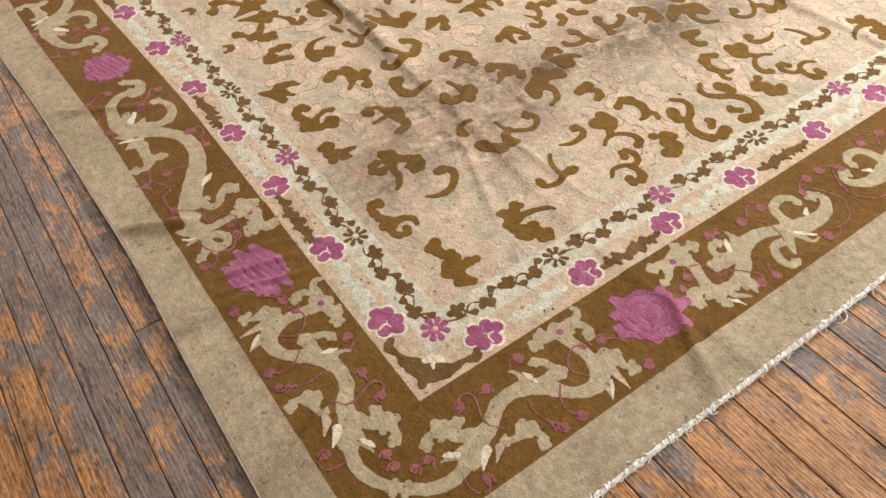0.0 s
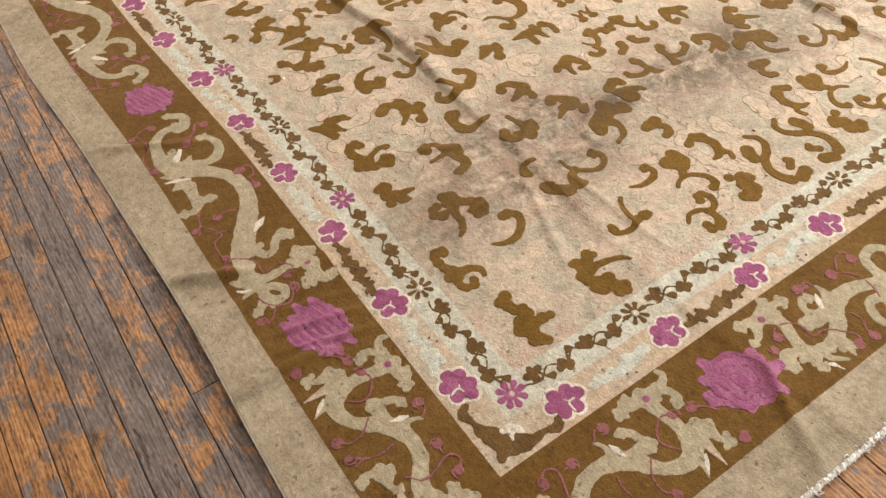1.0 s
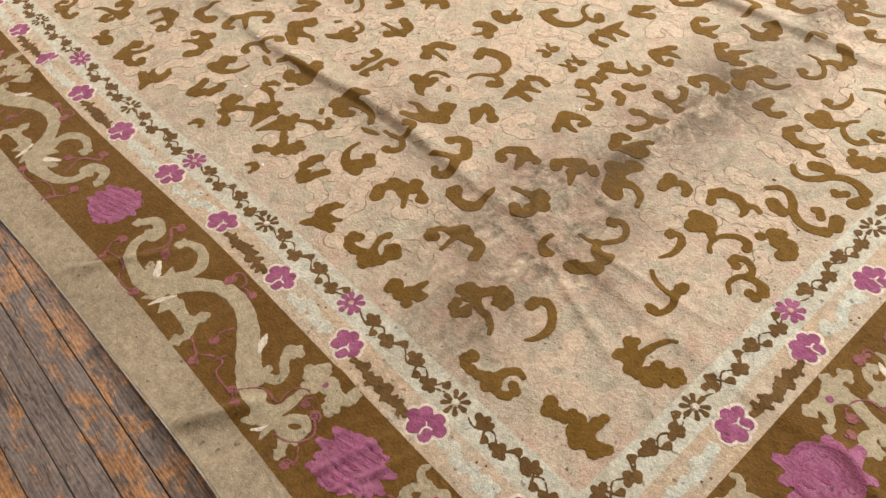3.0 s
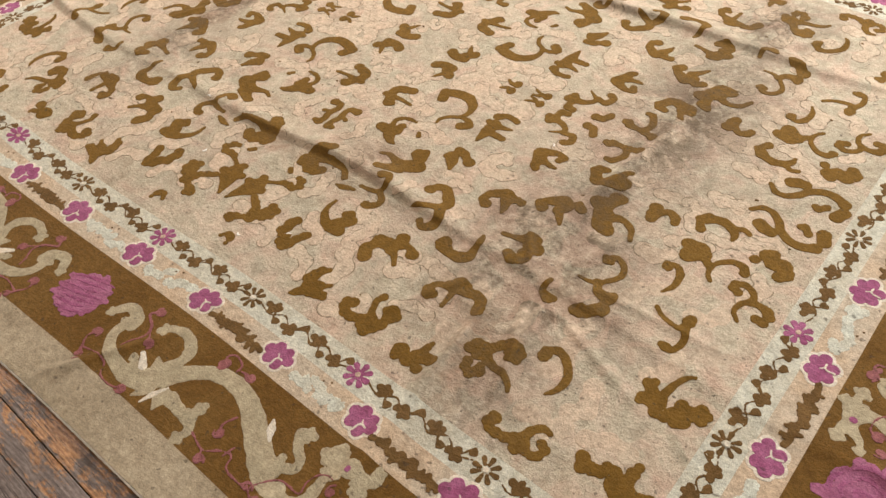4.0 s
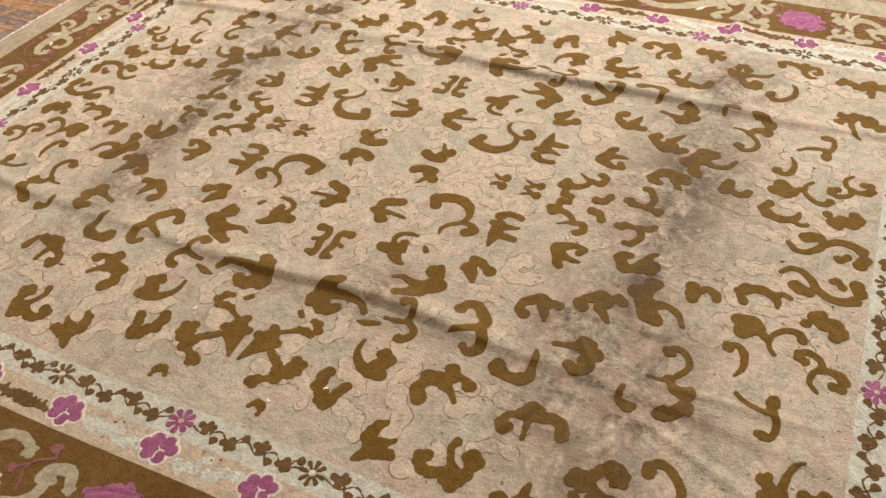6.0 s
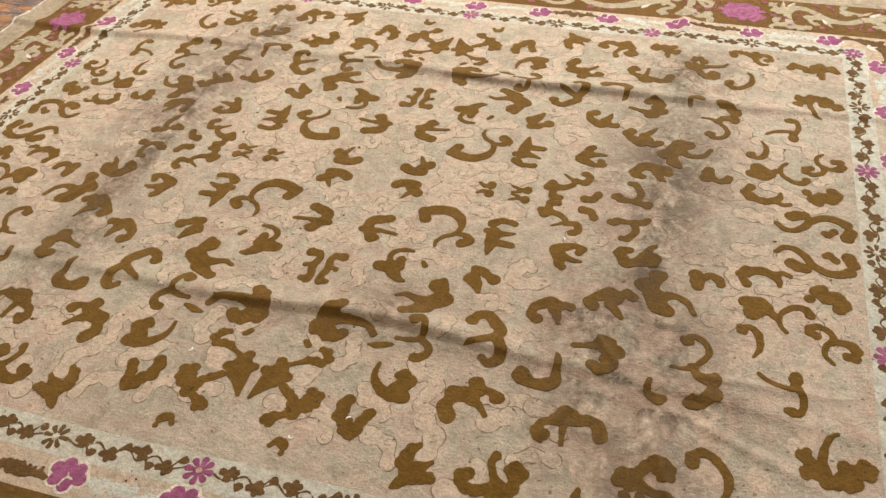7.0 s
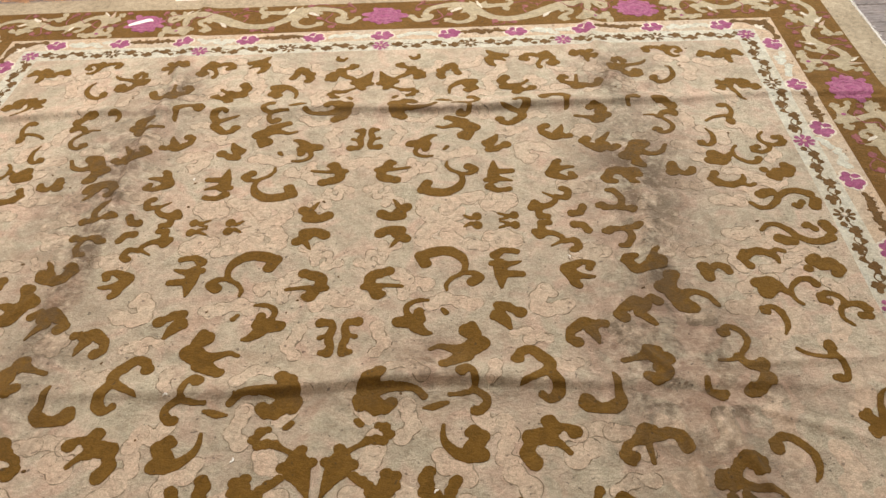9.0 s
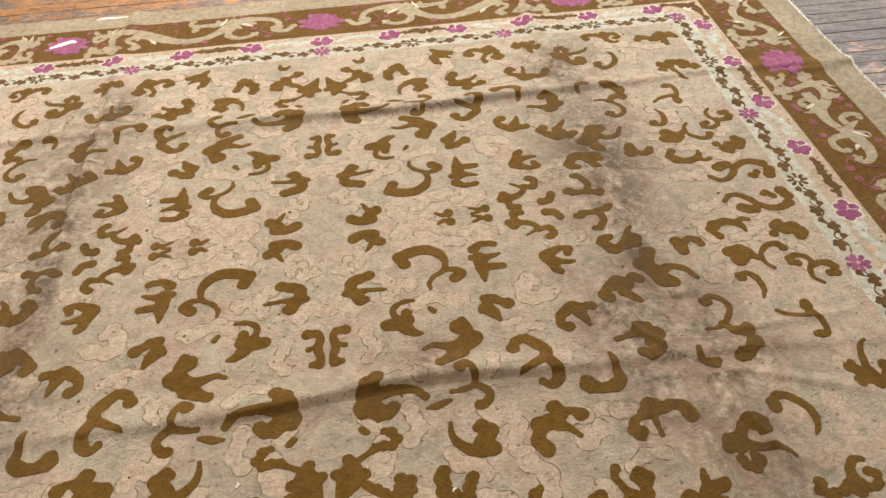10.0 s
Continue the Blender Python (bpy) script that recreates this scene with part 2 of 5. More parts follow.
MAGENTA = pile("mulberry_wool", (0.300, 0.084, 0.170), (0.370, 0.125, 0.225), 22.0, 0.25)
ROSE = pile("rose_wool", (0.390, 0.150, 0.240), (0.320, 0.105, 0.185), 22.0, 0.25)
ROSE_DULL = pile("faded_rose_wool", (0.270, 0.100, 0.100), (0.310, 0.125, 0.125), 16.0, 0.25)
PALE_ROSE = pile("shell_wool", (0.520, 0.380, 0.290), (0.560, 0.420, 0.320), 16.0, 0.2)
VINE = pile("umber_wool", (0.135, 0.075, 0.026), (0.175, 0.100, 0.036), 12.0, 0.35)
SHELL = pile("shell_pink_wool", (0.585, 0.478, 0.355), (0.600, 0.462, 0.340), 11.0, 0.85)
# darker than the field: shade of carved grooves put into the colour
GROOVE_SHADE = pile("groove_shade_wool", (0.235, 0.182, 0.118), (0.360, 0.295, 0.208), 14.0, 0.60)
COTTON = plain("fringe_cotton", (0.860, 0.830, 0.770), 0.9, 120.0)
WOOD = plank_wood()
GAP = plain("dark_gap", (0.018, 0.013, 0.010), 0.9)
PLASTER = plain("wall_paint", (0.62, 0.57, 0.50), 0.85, 6.0)

# ---- building helpers ----
def mesh_object(name, verts, faces, material, parent=None, smooth=False, label=""):
    me = bpy.data.meshes.new(name)
    me.from_pydata([tuple(v) for v in verts], [], [tuple(f) for f in faces])
    me.materials.append(material)
    if smooth:
        me.polygons.foreach_set("use_smooth", [True] * len(me.polygons))
    me.update()
    ob = new(name, me)
    ob.parent = parent
    if label:
        ob["label"] = label
    return ob


def part(name, bm, material, parent, label=""):
    me = bpy.data.meshes.new(name)
    bm.to_mesh(me)
    bm.free()
    me.materials.append(material)
    ob = new(name, me)
    ob.parent = parent
    if label:
        ob["label"] = label
    return ob


def box_mesh(name, x0, x1, y0, y1, z0, z1, material):
    bm = bmesh.new()
    bmesh.ops.create_cube(bm, size=1, matrix=Matrix.LocRotScale(((x0 + x1) / 2, (y0 + y1) / 2, (z0 + z1) / 2), None, (x1 - x0, y1 - y0, z1 - z0)))
    return part(name, bm, material, None)


# ---- the room that closes the place ----
RX, RY0, RY1, RZ = 4.6, -4.2, 4.4, 3.05
for wall_name, b in (("wall_north", (-RX - 0.15, RX + 0.15, RY1, RY1 + 0.15)), ("wall_south", (-RX - 0.15, RX + 0.15, RY0 - 0.15, RY0)),
                     ("wall_east", (RX, RX + 0.15, RY0, RY1)), ("wall_west", (-RX - 0.15, -RX, RY0, RY1))):
    tagged(box_mesh(wall_name, *b, -0.05, RZ, PLASTER), "plain painted plaster wall of the showroom", "wall", kind="structure")
tagged(box_mesh("ceiling", -RX - 0.15, RX + 0.15, RY0 - 0.15, RY1 + 0.15, RZ, RZ + 0.12, PLASTER), "plain painted plaster ceiling of the showroom", "ceiling", kind="structure")

# ---- the rug's lie ----
HX, HY = 1.524, 1.158          # half sizes out to the line where the two inner bands begin
FLOWER_W, VINE_W = 0.085, 0.078  # widths of the flower band and of the vine band
DRAGON_W, RIM_W = 0.235, 0.112   # widths of the dragon band and of the plain rim
THICK = 0.011
FLOOR_Z = -0.016               # the floor; the pile's face lies about at nought
CREASES = ((1.085, -1.51, 1.065, -1.30, 0.012, 0.026), (0.71, -1.49, 0.78, -1.33, 0.017, 0.024), (1.87, -0.675, 1.62, -0.565, 0.017, 0.012), (1.52, -1.51, 1.42, -1.27, 0.013, 0.022),
           (0.98, -1.36, 1.03, -1.16, 0.010, 0.008), (1.03, -1.37, 1.09, -1.17, 0.009, 0.008), (0.93, -1.33, 0.97, -1.17, 0.009, 0.006), (0.10, -1.53, 0.30, -1.20, 0.014, 0.008), (1.72, -1.40, 1.60, -1.10, 0.012, 0.006),
           (1.83, 0.58, 1.60, 0.56, 0.020, 0.010), (0.86, -0.60, 1.02, -1.00, 0.014, 0.009), (0.80, -0.62, 0.84, -1.02, 0.013, 0.009),
           (0.93, -0.62, 1.25, -0.74, 0.014, 0.007), (0.75, -0.62, 0.62, -0.88, 0.014, 0.006), (0.95, -0.52, 1.30, -0.50, 0.013, 0.006),
           (0.90, -0.58, 0.96, -0.86, 0.011, 0.007), (0.83, -0.56, 0.70, -0.40, 0.013, 0.006), (0.88, -0.52, 0.98, -0.30, 0.013, 0.006), (-0.80, 0.20, -0.62, 0.02, 0.013, 0.006), (-0.76, -0.10, -0.90, -0.36, 0.013, 0.006),
           (-0.72, 0.55, -0.45, 0.80, 0.020, 0.006), (0.92, 0.66, 1.10, 0.84, 0.020, 0.006))


def lie(x, y):
    """Height of the rug's underside over the floor: storage folds, creases and slow waves."""
    h = 0.0025 + 0.0022 * np.sin(2.1 * x + 1.3 * y) * np.sin(1.7 * y - 0.8 * x + 1) + 0.0015 * np.sin(5.3 * x - 2.2 * y + 2) * np.sin(4.1 * y + 1.1 * x)

    def ridge(s, w):
        return np.exp(-np.square(s / w))

    def lip(s):
        """A fold that rises steeply on one side and runs out softly on the other."""
        return np.exp(-np.square(s / np.where(s < 0, 0.016, 0.045)))

    wob = 0.018 * np.sin(3.1 * x + 0.5) + 0.008 * np.sin(7.7 * x)
    h = h + (0.013 + 0.005 * np.sin(4 * x + 1)) * np.clip((1.36 - x) / 0.4, 0.25, 1) * lip(y + 0.570 - wob)
    h = h + (0.013 + 0.005 * np.sin(3.3 * x)) * lip(y - 0.600 + wob)
    wob = 0.020 * np.sin(3.4 * y) + 0.008 * np.sin(8.9 * y + 1)
    h = h + (0.009 + 0.006 * np.sin(5 * y + 2)) * lip(x - 0.830 - wob)
    h = h + (0.012 + 0.006 * np.sin(4.2 * y)) * lip(x + 0.770 - wob)
    for x0, y0, x1, y1, w, a in CREASES:
        dx, dy = x1 - x0, y1 - y0
        n2 = dx * dx + dy * dy
        t = np.clip(((x - x0) * dx + (y - y0) * dy) / n2, 0, 1)
        d = np.hypot(x - x0 - t * dx, y - y0 - t * dy)
        h = h + a * ridge(d, w) * np.sin(np.pi * np.clip(t, 0.02, 0.98)) ** 0.5
    # one long edge stands off the floor a little
    h = h + 0.012 * ridge(x - 0.92, 0.34) * np.clip((-1.41 - y) / 0.09, 0, 1)
    return np.maximum(h, 0.001)


def settle(x, y):
    """Where a point of the design lies on the floor: the woven rug is not quite square."""
    fall = np.clip((0.45 - x) / 1.0, 0, 1)
    bow = -0.034 * fall * fall * (3 - 2 * fall) * np.clip(-y, 0, 1)
    # the far half is drawn out a little between the middle line and its fold, and one end along its length
    out = np.clip((y + 0.04) / 0.14, 0, 1) * np.clip((0.74 - y) / 0.30, 0, 1)
    out = out * (0.35 + 0.65 * np.clip(np.abs(x) / 0.3, 0, 1)) * np.clip((1.12 - np.abs(x)) / 0.28, 0, 1) * np.where(x < 0, 0.75, 1.0)
    along = -0.012 * np.sin(np.pi * np.clip(-x / 1.15, 0, 1)) - 0.007 * out * (x > 0)
    return x + along, y + bow + 0.024 * out


def on_rug(x, y, lift):
    x, y = settle(np.asarray(x, float), np.asarray(y, float))
    return np.stack([x, y, FLOOR_Z + lie(x, y) + THICK + lift], -1)


rug = new("rug")
tagged(rug, "worn beige carpet with brown clouds, dragon border and mulberry flowers", "rug")

# ---- the woven sheet, band by band ----
def stations(marks, step):
    out = []
    for a, b in zip(marks, marks[1:]):
        n = max(1, round((b - a) / step))
        out += [a + (b - a) * k / n for k in range(n)]
    return np.array(out + [marks[-1]])


INNER = FLOWER_W + VINE_W
mx = [HX + DRAGON_W + RIM_W, HX + DRAGON_W, HX, HX - FLOWER_W, HX - INNER]
my = [HY + DRAGON_W + RIM_W, HY + DRAGON_W, HY, HY - FLOWER_W, HY - INNER]
xs = stations([-v for v in mx] + mx[::-1], 0.0065)
ys = stations([-v for v in my] + my[::-1], 0.0065)
gx, gy = np.meshgrid(xs, ys, indexing="ij")
edge_wave = 0.0015 * np.sin(3.7 * gx + 2.0 * gy) + 0.0015 * np.sin(9.1 * gx - 7.3 * gy)
outer_x, outer_y = np.abs(gx) > mx[1] + 0.001, np.abs(gy) > my[1] + 0.001
px = gx + np.where(outer_x, np.sign(gx) * edge_wave * (np.abs(gx) - mx[1]) / RIM_W, 0)
pull = np.where(gy < 0, -0.011 * np.exp(-np.square((gx - 0.92) / 0.32)), 0)  # one long edge is drawn in a little
py = gy + np.where(outer_y, np.sign(gy) * (edge_wave + pull) * (np.abs(gy) - my[1]) / RIM_W, 0)
sheet = on_rug(px, py, 0.0)
cx, cy = np.abs((xs[:-1] + xs[1:]) / 2), np.abs((ys[:-1] + ys[1:]) / 2)
ring = np.maximum(sum((cx[:, None] > m).astype(int) for m in mx[1:]), sum((cy[None, :] > m).astype(int) for m in my[1:]))
nx, ny = len(xs), len(ys)
for k, (band_name, material, label) in enumerate((("field", FIELD, "sand and shell-pink field with grey soiling and painted fold shade"), ("vine_band", VINE_GROUND, "ivory vine band"),
                                                 ("flower_band", PEACH, "peach flower band"), ("dragon_band", BAND, "dark tobacco-brown band"), ("rim", TAUPE, "plain taupe rim"))):
    cells = np.argwhere(ring == k)
    quads = np.stack([cells[:, 0] * ny + cells[:, 1], (cells[:, 0] + 1) * ny + cells[:, 1], (cells[:, 0] + 1) * ny + cells[:, 1] + 1, cells[:, 0] * ny + cells[:, 1] + 1], 1)
    used, inverse = np.unique(quads, return_inverse=True)
    verts, faces = sheet.reshape(-1, 3)[used].tolist(), inverse.reshape(-1, 4).tolist()
    if k == 4:
        rows = [[i * ny for i in range(nx)][::-1], [(nx - 1) * ny + j for j in range(ny)][::-1], [i * ny + ny - 1 for i in range(nx)], list(range(ny))]
        flat = sheet.reshape(-1, 3)
        for row in rows:
            for a, b in zip(row, row[1:]):
                n0 = len(verts)
                verts += [flat[a], flat[b], flat[b] - (0, 0, THICK), flat[a] - (0, 0, THICK)]
                faces.append((n0, n0 + 1, n0 + 2, n0 + 3))
    mesh_object(band_name, verts, faces, material, rug, True, label)


# ---- inlaid figures: brush strokes of varying width, cut out of the pile and set a little proud ----
def smooth_stroke(stroke, step, lobed=0.0):
    p = np.array(stroke, float)
    if lobed:
        p[:, 2] *= 0.98
    if len(p) == 1:
        return np.vstack([p, p + (1e-4, 0, 0)])
    q = np.vstack([2 * p[0] - p[1], p, 2 * p[-1] - p[-2]])
    out = []
    for i in range(1, len(q) - 2):
        n = max(2, int(np.hypot(*(q[i + 1] - q[i])[:2]) / step))
        t = (np.arange(n) / n)[:, None]
        a, b, c, d = q[i - 1], q[i], q[i + 1], q[i + 2]
        piece = (0.5 * (2 * b + (c - a) * t + (2 * a - 5 * b + 4 * c - d) * t * t + (3 * b - a - 3 * c + d) * t**3))
        piece[:, 2] = (b[2] + (c[2] - b[2]) * t[:, 0]) * (1 - lobed * np.sin(np.pi * t[:, 0]) ** 2)
        out.append(piece)
    out = np.vstack(out + [p[-1:]])
    out[:, 2] = np.maximum(out[:, 2], 0.0008)
    return out


def outline_mesh(strokes, cell=0.004, ragged=0.0012, lobed=0.0, blend=0.0, ring=0.0):
    """Plane mesh of the strokes' union: vertices, faces and rim edges. blend rounds the joints; ring keeps a broken line along the rim alone."""
    lines = [smooth_stroke(s, 0.006, lobed) for s in strokes]
    every = np.vstack(lines)
    lo = (every[:, :2] - every[:, 2:]).min(0) - 2.5 * cell
    hi = (every[:, :2] + every[:, 2:]).max(0) + 2.5 * cell
    nx, ny = (np.ceil((hi - lo) / cell)).astype(int) + 1
    X, Y = np.meshgrid(lo[0] + cell * np.arange(nx), lo[1] + cell * np.arange(ny), indexing="ij")
    d = np.full(X.shape, 9.0)
    for line in lines:
        before = d.copy() if blend else None
        if blend:
            d[:] = 9.0
        for (x0, y0, r0), (x1, y1, r1) in zip(line, line[1:]):
            m = max(r0, r1) + 3 * cell + 2 * blend
            i0, i1 = int((min(x0, x1) - m - lo[0]) / cell), int((max(x0, x1) + m - lo[0]) / cell) + 2
            j0, j1 = int((min(y0, y1) - m - lo[1]) / cell), int((max(y0, y1) + m - lo[1]) / cell) + 2
            i0, j0 = max(i0, 0), max(j0, 0)
            sx, sy = X[i0:i1, j0:j1], Y[i0:i1, j0:j1]
            dx, dy = x1 - x0, y1 - y0
            t = np.clip(((sx - x0) * dx + (sy - y0) * dy) / (dx * dx + dy * dy + 1e-12), 0, 1)
            near = np.hypot(sx - x0 - t * dx, sy - y0 - t * dy) - (r0 + (r1 - r0) * t)
            d[i0:i1, j0:j1] = np.minimum(d[i0:i1, j0:j1], near)
        if blend:
            h = np.clip(blend - np.abs(d - before), 0, blend)
            d = np.minimum(d, before) - h * h / (4 * blend)
    if ring:
        gap = np.sin(61 * X + 2 * np.sin(37 * Y)) * np.sin(53 * Y + 1.3 * np.sin(41 * X))
        d = np.abs(d) - ring * (1 + 0.6 * np.sin(170 * X) * np.sin(150 * Y)) + 0.004 * (gap > 0.5)
    d = d + ragged * (np.sin(410 * X + 3 * np.sin(170 * Y)) * np.sin(380 * Y + 2 * np.sin(150 * X)) + 0.8 * np.sin(120 * X + 90 * Y) * np.sin(105 * Y - 60 * X))
    d[np.abs(d) < 1e-5] = 1e-5
    verts, index, faces, rim = [], {}, [], []

    def corner(i, j):
        if (i, j) not in index:
            index[i, j] = len(verts)
            verts.append((X[i, j], Y[i, j]))
        return index[i, j]

    def cut(a, b):
        key = (a, b) if a < b else (b, a)
        if key not in index:
            index[key] = len(verts)
            t = d[a] / (d[a] - d[b])
            verts.append((X[a] + t * (X[b] - X[a]), Y[a] + t * (Y[b] - Y[a])))
        return index[key]

    ins = d < 0
    count = ins[:-1, :-1].astype(int) + ins[1:, :-1] + ins[1:, 1:] + ins[:-1, 1:]
    for i, j in np.argwhere(count > 0):
        ring4 = ((i, j), (i + 1, j), (i + 1, j + 1), (i, j + 1))
        if count[i, j] == 4:
            faces.append([corner(*c) for c in ring4])
            continue
        face, cuts = [], []
        for a, b in zip(ring4, ring4[1:] + ring4[:1]):
            if ins[a]:
                face.append(corner(*a))
            if ins[a] != ins[b]:
                face.append(cut(a, b))
                cuts.append((len(face) - 1, ins[a]))
        if len(face) < 3:
            continue
        faces.append(face)
        for k, leaving in cuts:
            if leaving:
                rim.append((face[k], face[(k + 1) % len(face)]))
    return np.array(verts, float).reshape(-1, 2), faces, rim


def inlay(name, outline, material, flip=(1, 1), swap=False, lift=0.0016, label="", parent=None):
    """A figure of the design laid on the rug, mirrored by flip and, at a corner, across its diagonal by swap."""
    flat, faces, rim = outline
    lift *= 0.62
    x, y = flat[:, 0], flat[:, 1]
    if swap:
        x, y = HX + (-HY - y), -HY + (HX - x)
    turned = (flip[0] * flip[1] < 0) != swap
    lift += 0.00008 * (flip[0] < 0) + 0.00004 * (flip[1] < 0)
    top = on_rug(flip[0] * x, flip[1] * y, lift)
    edge = sorted({v for e in rim for v in e})
    at = {v: len(flat) + k for k, v in enumerate(edge)}
    low = top[edge] - (0, 0, lift + 0.002)
    top[edge] -= (0, 0, 0.0004)
    allv = np.vstack([top, low]) if edge else top
    allf = [f[::-1] for f in faces] if turned else list(faces)
    allf += [(b, a, at[a], at[b]) if not turned else (a, b, at[b], at[a]) for a, b in rim]
    return mesh_object(name, allv, allf, material, parent or rug, False, label)


ALL_FOUR = ((1, 1), (-1, 1), (1, -1), (-1, -1))


def cloud(x, y, *strokes):
    """One cloud scroll of the field, woven four times, mirrored over both middle lines. Stroke points: centimetres from (x, y), and half width."""
    knobs = [[(a, b, 1.22 * r)] for s in strokes if len(s) > 2 for a, b, r in (s[0], s[-1]) if 0.75 < r < 1.5]  # curls end in round knobs
    shape = outline_mesh([[(x + a / 100, y + b / 100, 1.09 * r / 100) for a, b, r in s] for s in [*strokes, *knobs]], 0.0034, 0.0010, 0.04, 0.003)
    for flip in ALL_FOUR:
        inlay("cloud_motif", shape, BROWN, flip, lift=0.0024)


# ---- cloud scrolls of the field ----
cloud(0.025, -0.408, [(2.1, 4.6, 1.2), (-0.0, 4.5, 1.1), (-1.0, 3.1, 0.9), (-0.6, 1.0, 1.1), (-0.4, -1.2, 1.0), (-1.1, -3.2, 1.0), (-0.5, -5.0, 1.2)], [(-0.5, 0.5, 0.8), (1.9, -0.3, 0.7)], [(0.9, -5.0, 0.9)])  # eps
cloud(0.188, -0.364, [(3.7, 6.7, 0.5), (1.4, 6.7, 0.7), (-0.9, 5.8, 0.8), (-1.9, 3.9, 0.8), (-1.2, 1.7, 0.8)], [(-3.6, -0.4, 1.7), (-0.8, -0.5, 2.0), (1.4, 0.2, 1.9), (1.5, 2.8, 1.1)], [(0.9, -2.1, 1.8), (3.0, -4.0, 1.1), (4.8, -4.5, 0.5)])  # flower_tail
cloud(0.270, -0.337, [(-0.6, 0.8, 0.6), (0.3, -0.5, 0.8)])  # drop
cloud(0.135, -0.587, [(-1.9, 5.8, 1.7)], [(-3.7, 4.1, 2.2)], [(-4.4, 1.5, 2.6)], [(-5.4, -1.3, 2.3)], [(-5.6, -2.8, 1.6)], [(-2.6, -2.6, 2.3)], [(0.0, -3.6, 1.8), (1.5, -2.4, 1.5)], [(-2.0, -4.6, 1.2)], [(-2.3, 1.1, 1.7), (0.4, 1.8, 1.2), (3.2, 1.8, 1.1), (5.9, 1.6, 0.9), (7.7, 0.7, 0.9), (9.0, -0.9, 0.8)])  # leaf_tail
cloud(0.254, -0.622, [(-2.9, -0.6, 0.4), (-0.8, -0.4, 0.9), (1.0, 0.3, 0.9), (2.8, 0.7, 0.4)])  # dash
cloud(0.326, -0.450, [(-8.9, -0.9, 0.6), (-6.9, -0.0, 0.7), (-3.5, -0.9, 1.2), (-1.0, -1.6, 2.1), (1.4, -0.5, 2.5), (3.5, 0.6, 2.2)], [(0.1, 4.8, 2.1), (2.0, 3.3, 1.6), (1.2, 6.2, 1.5)], [(-0.4, -3.1, 2.2), (-3.6, -5.1, 1.5), (-5.4, -6.0, 1.2)])  # drake
cloud(0.340, -0.582, [(-2.6, 4.9, 1.3), (-1.4, 6.0, 1.0), (0.1, 4.4, 0.9), (0.5, 1.8, 0.8), (-0.3, -0.1, 0.8), (-2.9, -0.9, 0.7), (-5.4, -1.0, 0.6)], [(0.3, 0.1, 0.8), (2.4, -1.3, 1.0), (3.2, -3.3, 1.0), (1.7, -5.6, 1.2), (0.4, -5.6, 1.0)])  # curl_pair
cloud(0.074, -0.739, [(-6.0, -9.8, 0.4), (-5.1, -7.7, 1.1), (-4.0, -5.2, 2.0), (-2.8, -2.8, 3.0), (-2.7, -0.4, 1.8), (-3.2, 1.4, 1.0)], [(-0.0, -2.7, 1.4)], [(-6.1, -1.7, 1.1)], [(-2.9, 0.0, 0.7), (-0.0, 1.4, 0.6), (2.9, 3.1, 0.9)], [(4.6, 3.3, 1.3)], [(6.4, 3.0, 1.2)], [(7.6, 4.5, 1.3)], [(6.6, 6.3, 1.3)], [(4.9, 6.9, 0.9)])  # twin_leaf
cloud(0.121, -0.833, [(-4.3, -4.8, 1.3)], [(-2.8, -3.8, 1.3)], [(-2.9, -5.5, 1.1)], [(-2.1, -3.7, 1.1), (-0.6, -2.6, 0.9)], [(1.2, -2.3, 1.5)], [(1.7, -0.0, 1.7)], [(-0.4, 0.3, 1.2)], [(3.6, 0.1, 1.5)], [(5.1, 1.4, 1.2)], [(5.0, 3.6, 1.3)], [(2.9, 4.3, 1.3)], [(2.7, 2.4, 1.3)], [(-2.1, 2.9, 1.1)], [(-0.6, 1.7, 1.0)], [(-4.3, 4.2, 1.0), (-1.5, 1.9, 1.0)])  # twin_foot
cloud(0.138, -0.935, [(-1.9, -0.7, 0.5), (-0.8, 0.9, 0.8), (0.5, 0.6, 0.9)], [(-0.5, 0.9, 1.0)], [(1.2, 0.0, 1.0)], [(1.4, -1.8, 0.6)])  # small_hook
cloud(0.083, -0.231, [(3.2, 4.4, 1.3), (0.8, 3.6, 1.7), (-1.5, 2.4, 1.7), (-1.8, -0.6, 1.6)], [(-3.1, -1.2, 1.1)], [(-0.3, -1.9, 1.8), (0.6, -4.2, 1.6), (2.0, -3.9, 0.8)], [(-0.6, -1.0, 1.1), (3.0, -0.9, 0.7), (7.1, -1.4, 0.6)])  # hook_flower
cloud(0.268, -0.157, [(-5.5, -0.5, 1.7), (-6.8, 2.5, 1.7)], [(-6.5, 2.5, 1.7), (-3.0, 3.9, 1.8), (1.0, 4.1, 1.8), (4.0, 2.1, 1.5), (5.5, -0.8, 1.0), (5.0, -4.2, 0.8), (2.1, -6.2, 0.7), (0.4, -8.8, 0.6), (0.6, -10.5, 0.5)], [(4.7, -4.4, 0.7), (7.6, -4.6, 1.0), (9.3, -6.4, 1.4), (7.4, -7.8, 1.3)])  # query
cloud(0.428, -0.177, [(-1.1, 0.7, 1.9), (-0.9, -3.2, 1.8), (-0.8, -6.6, 0.9), (-0.8, -8.2, 0.4)], [(-2.2, 4.1, 1.5), (-0.3, 5.8, 1.1), (2.6, 5.7, 1.0), (3.8, 5.3, 0.8)], [(0.1, 0.3, 1.3), (3.2, 1.0, 0.7), (4.7, 1.5, 0.4)], [(-0.2, -3.1, 1.4), (3.6, -3.2, 1.1), (4.6, -3.3, 0.9)], [(-3.2, 0.9, 1.0)])  # comb
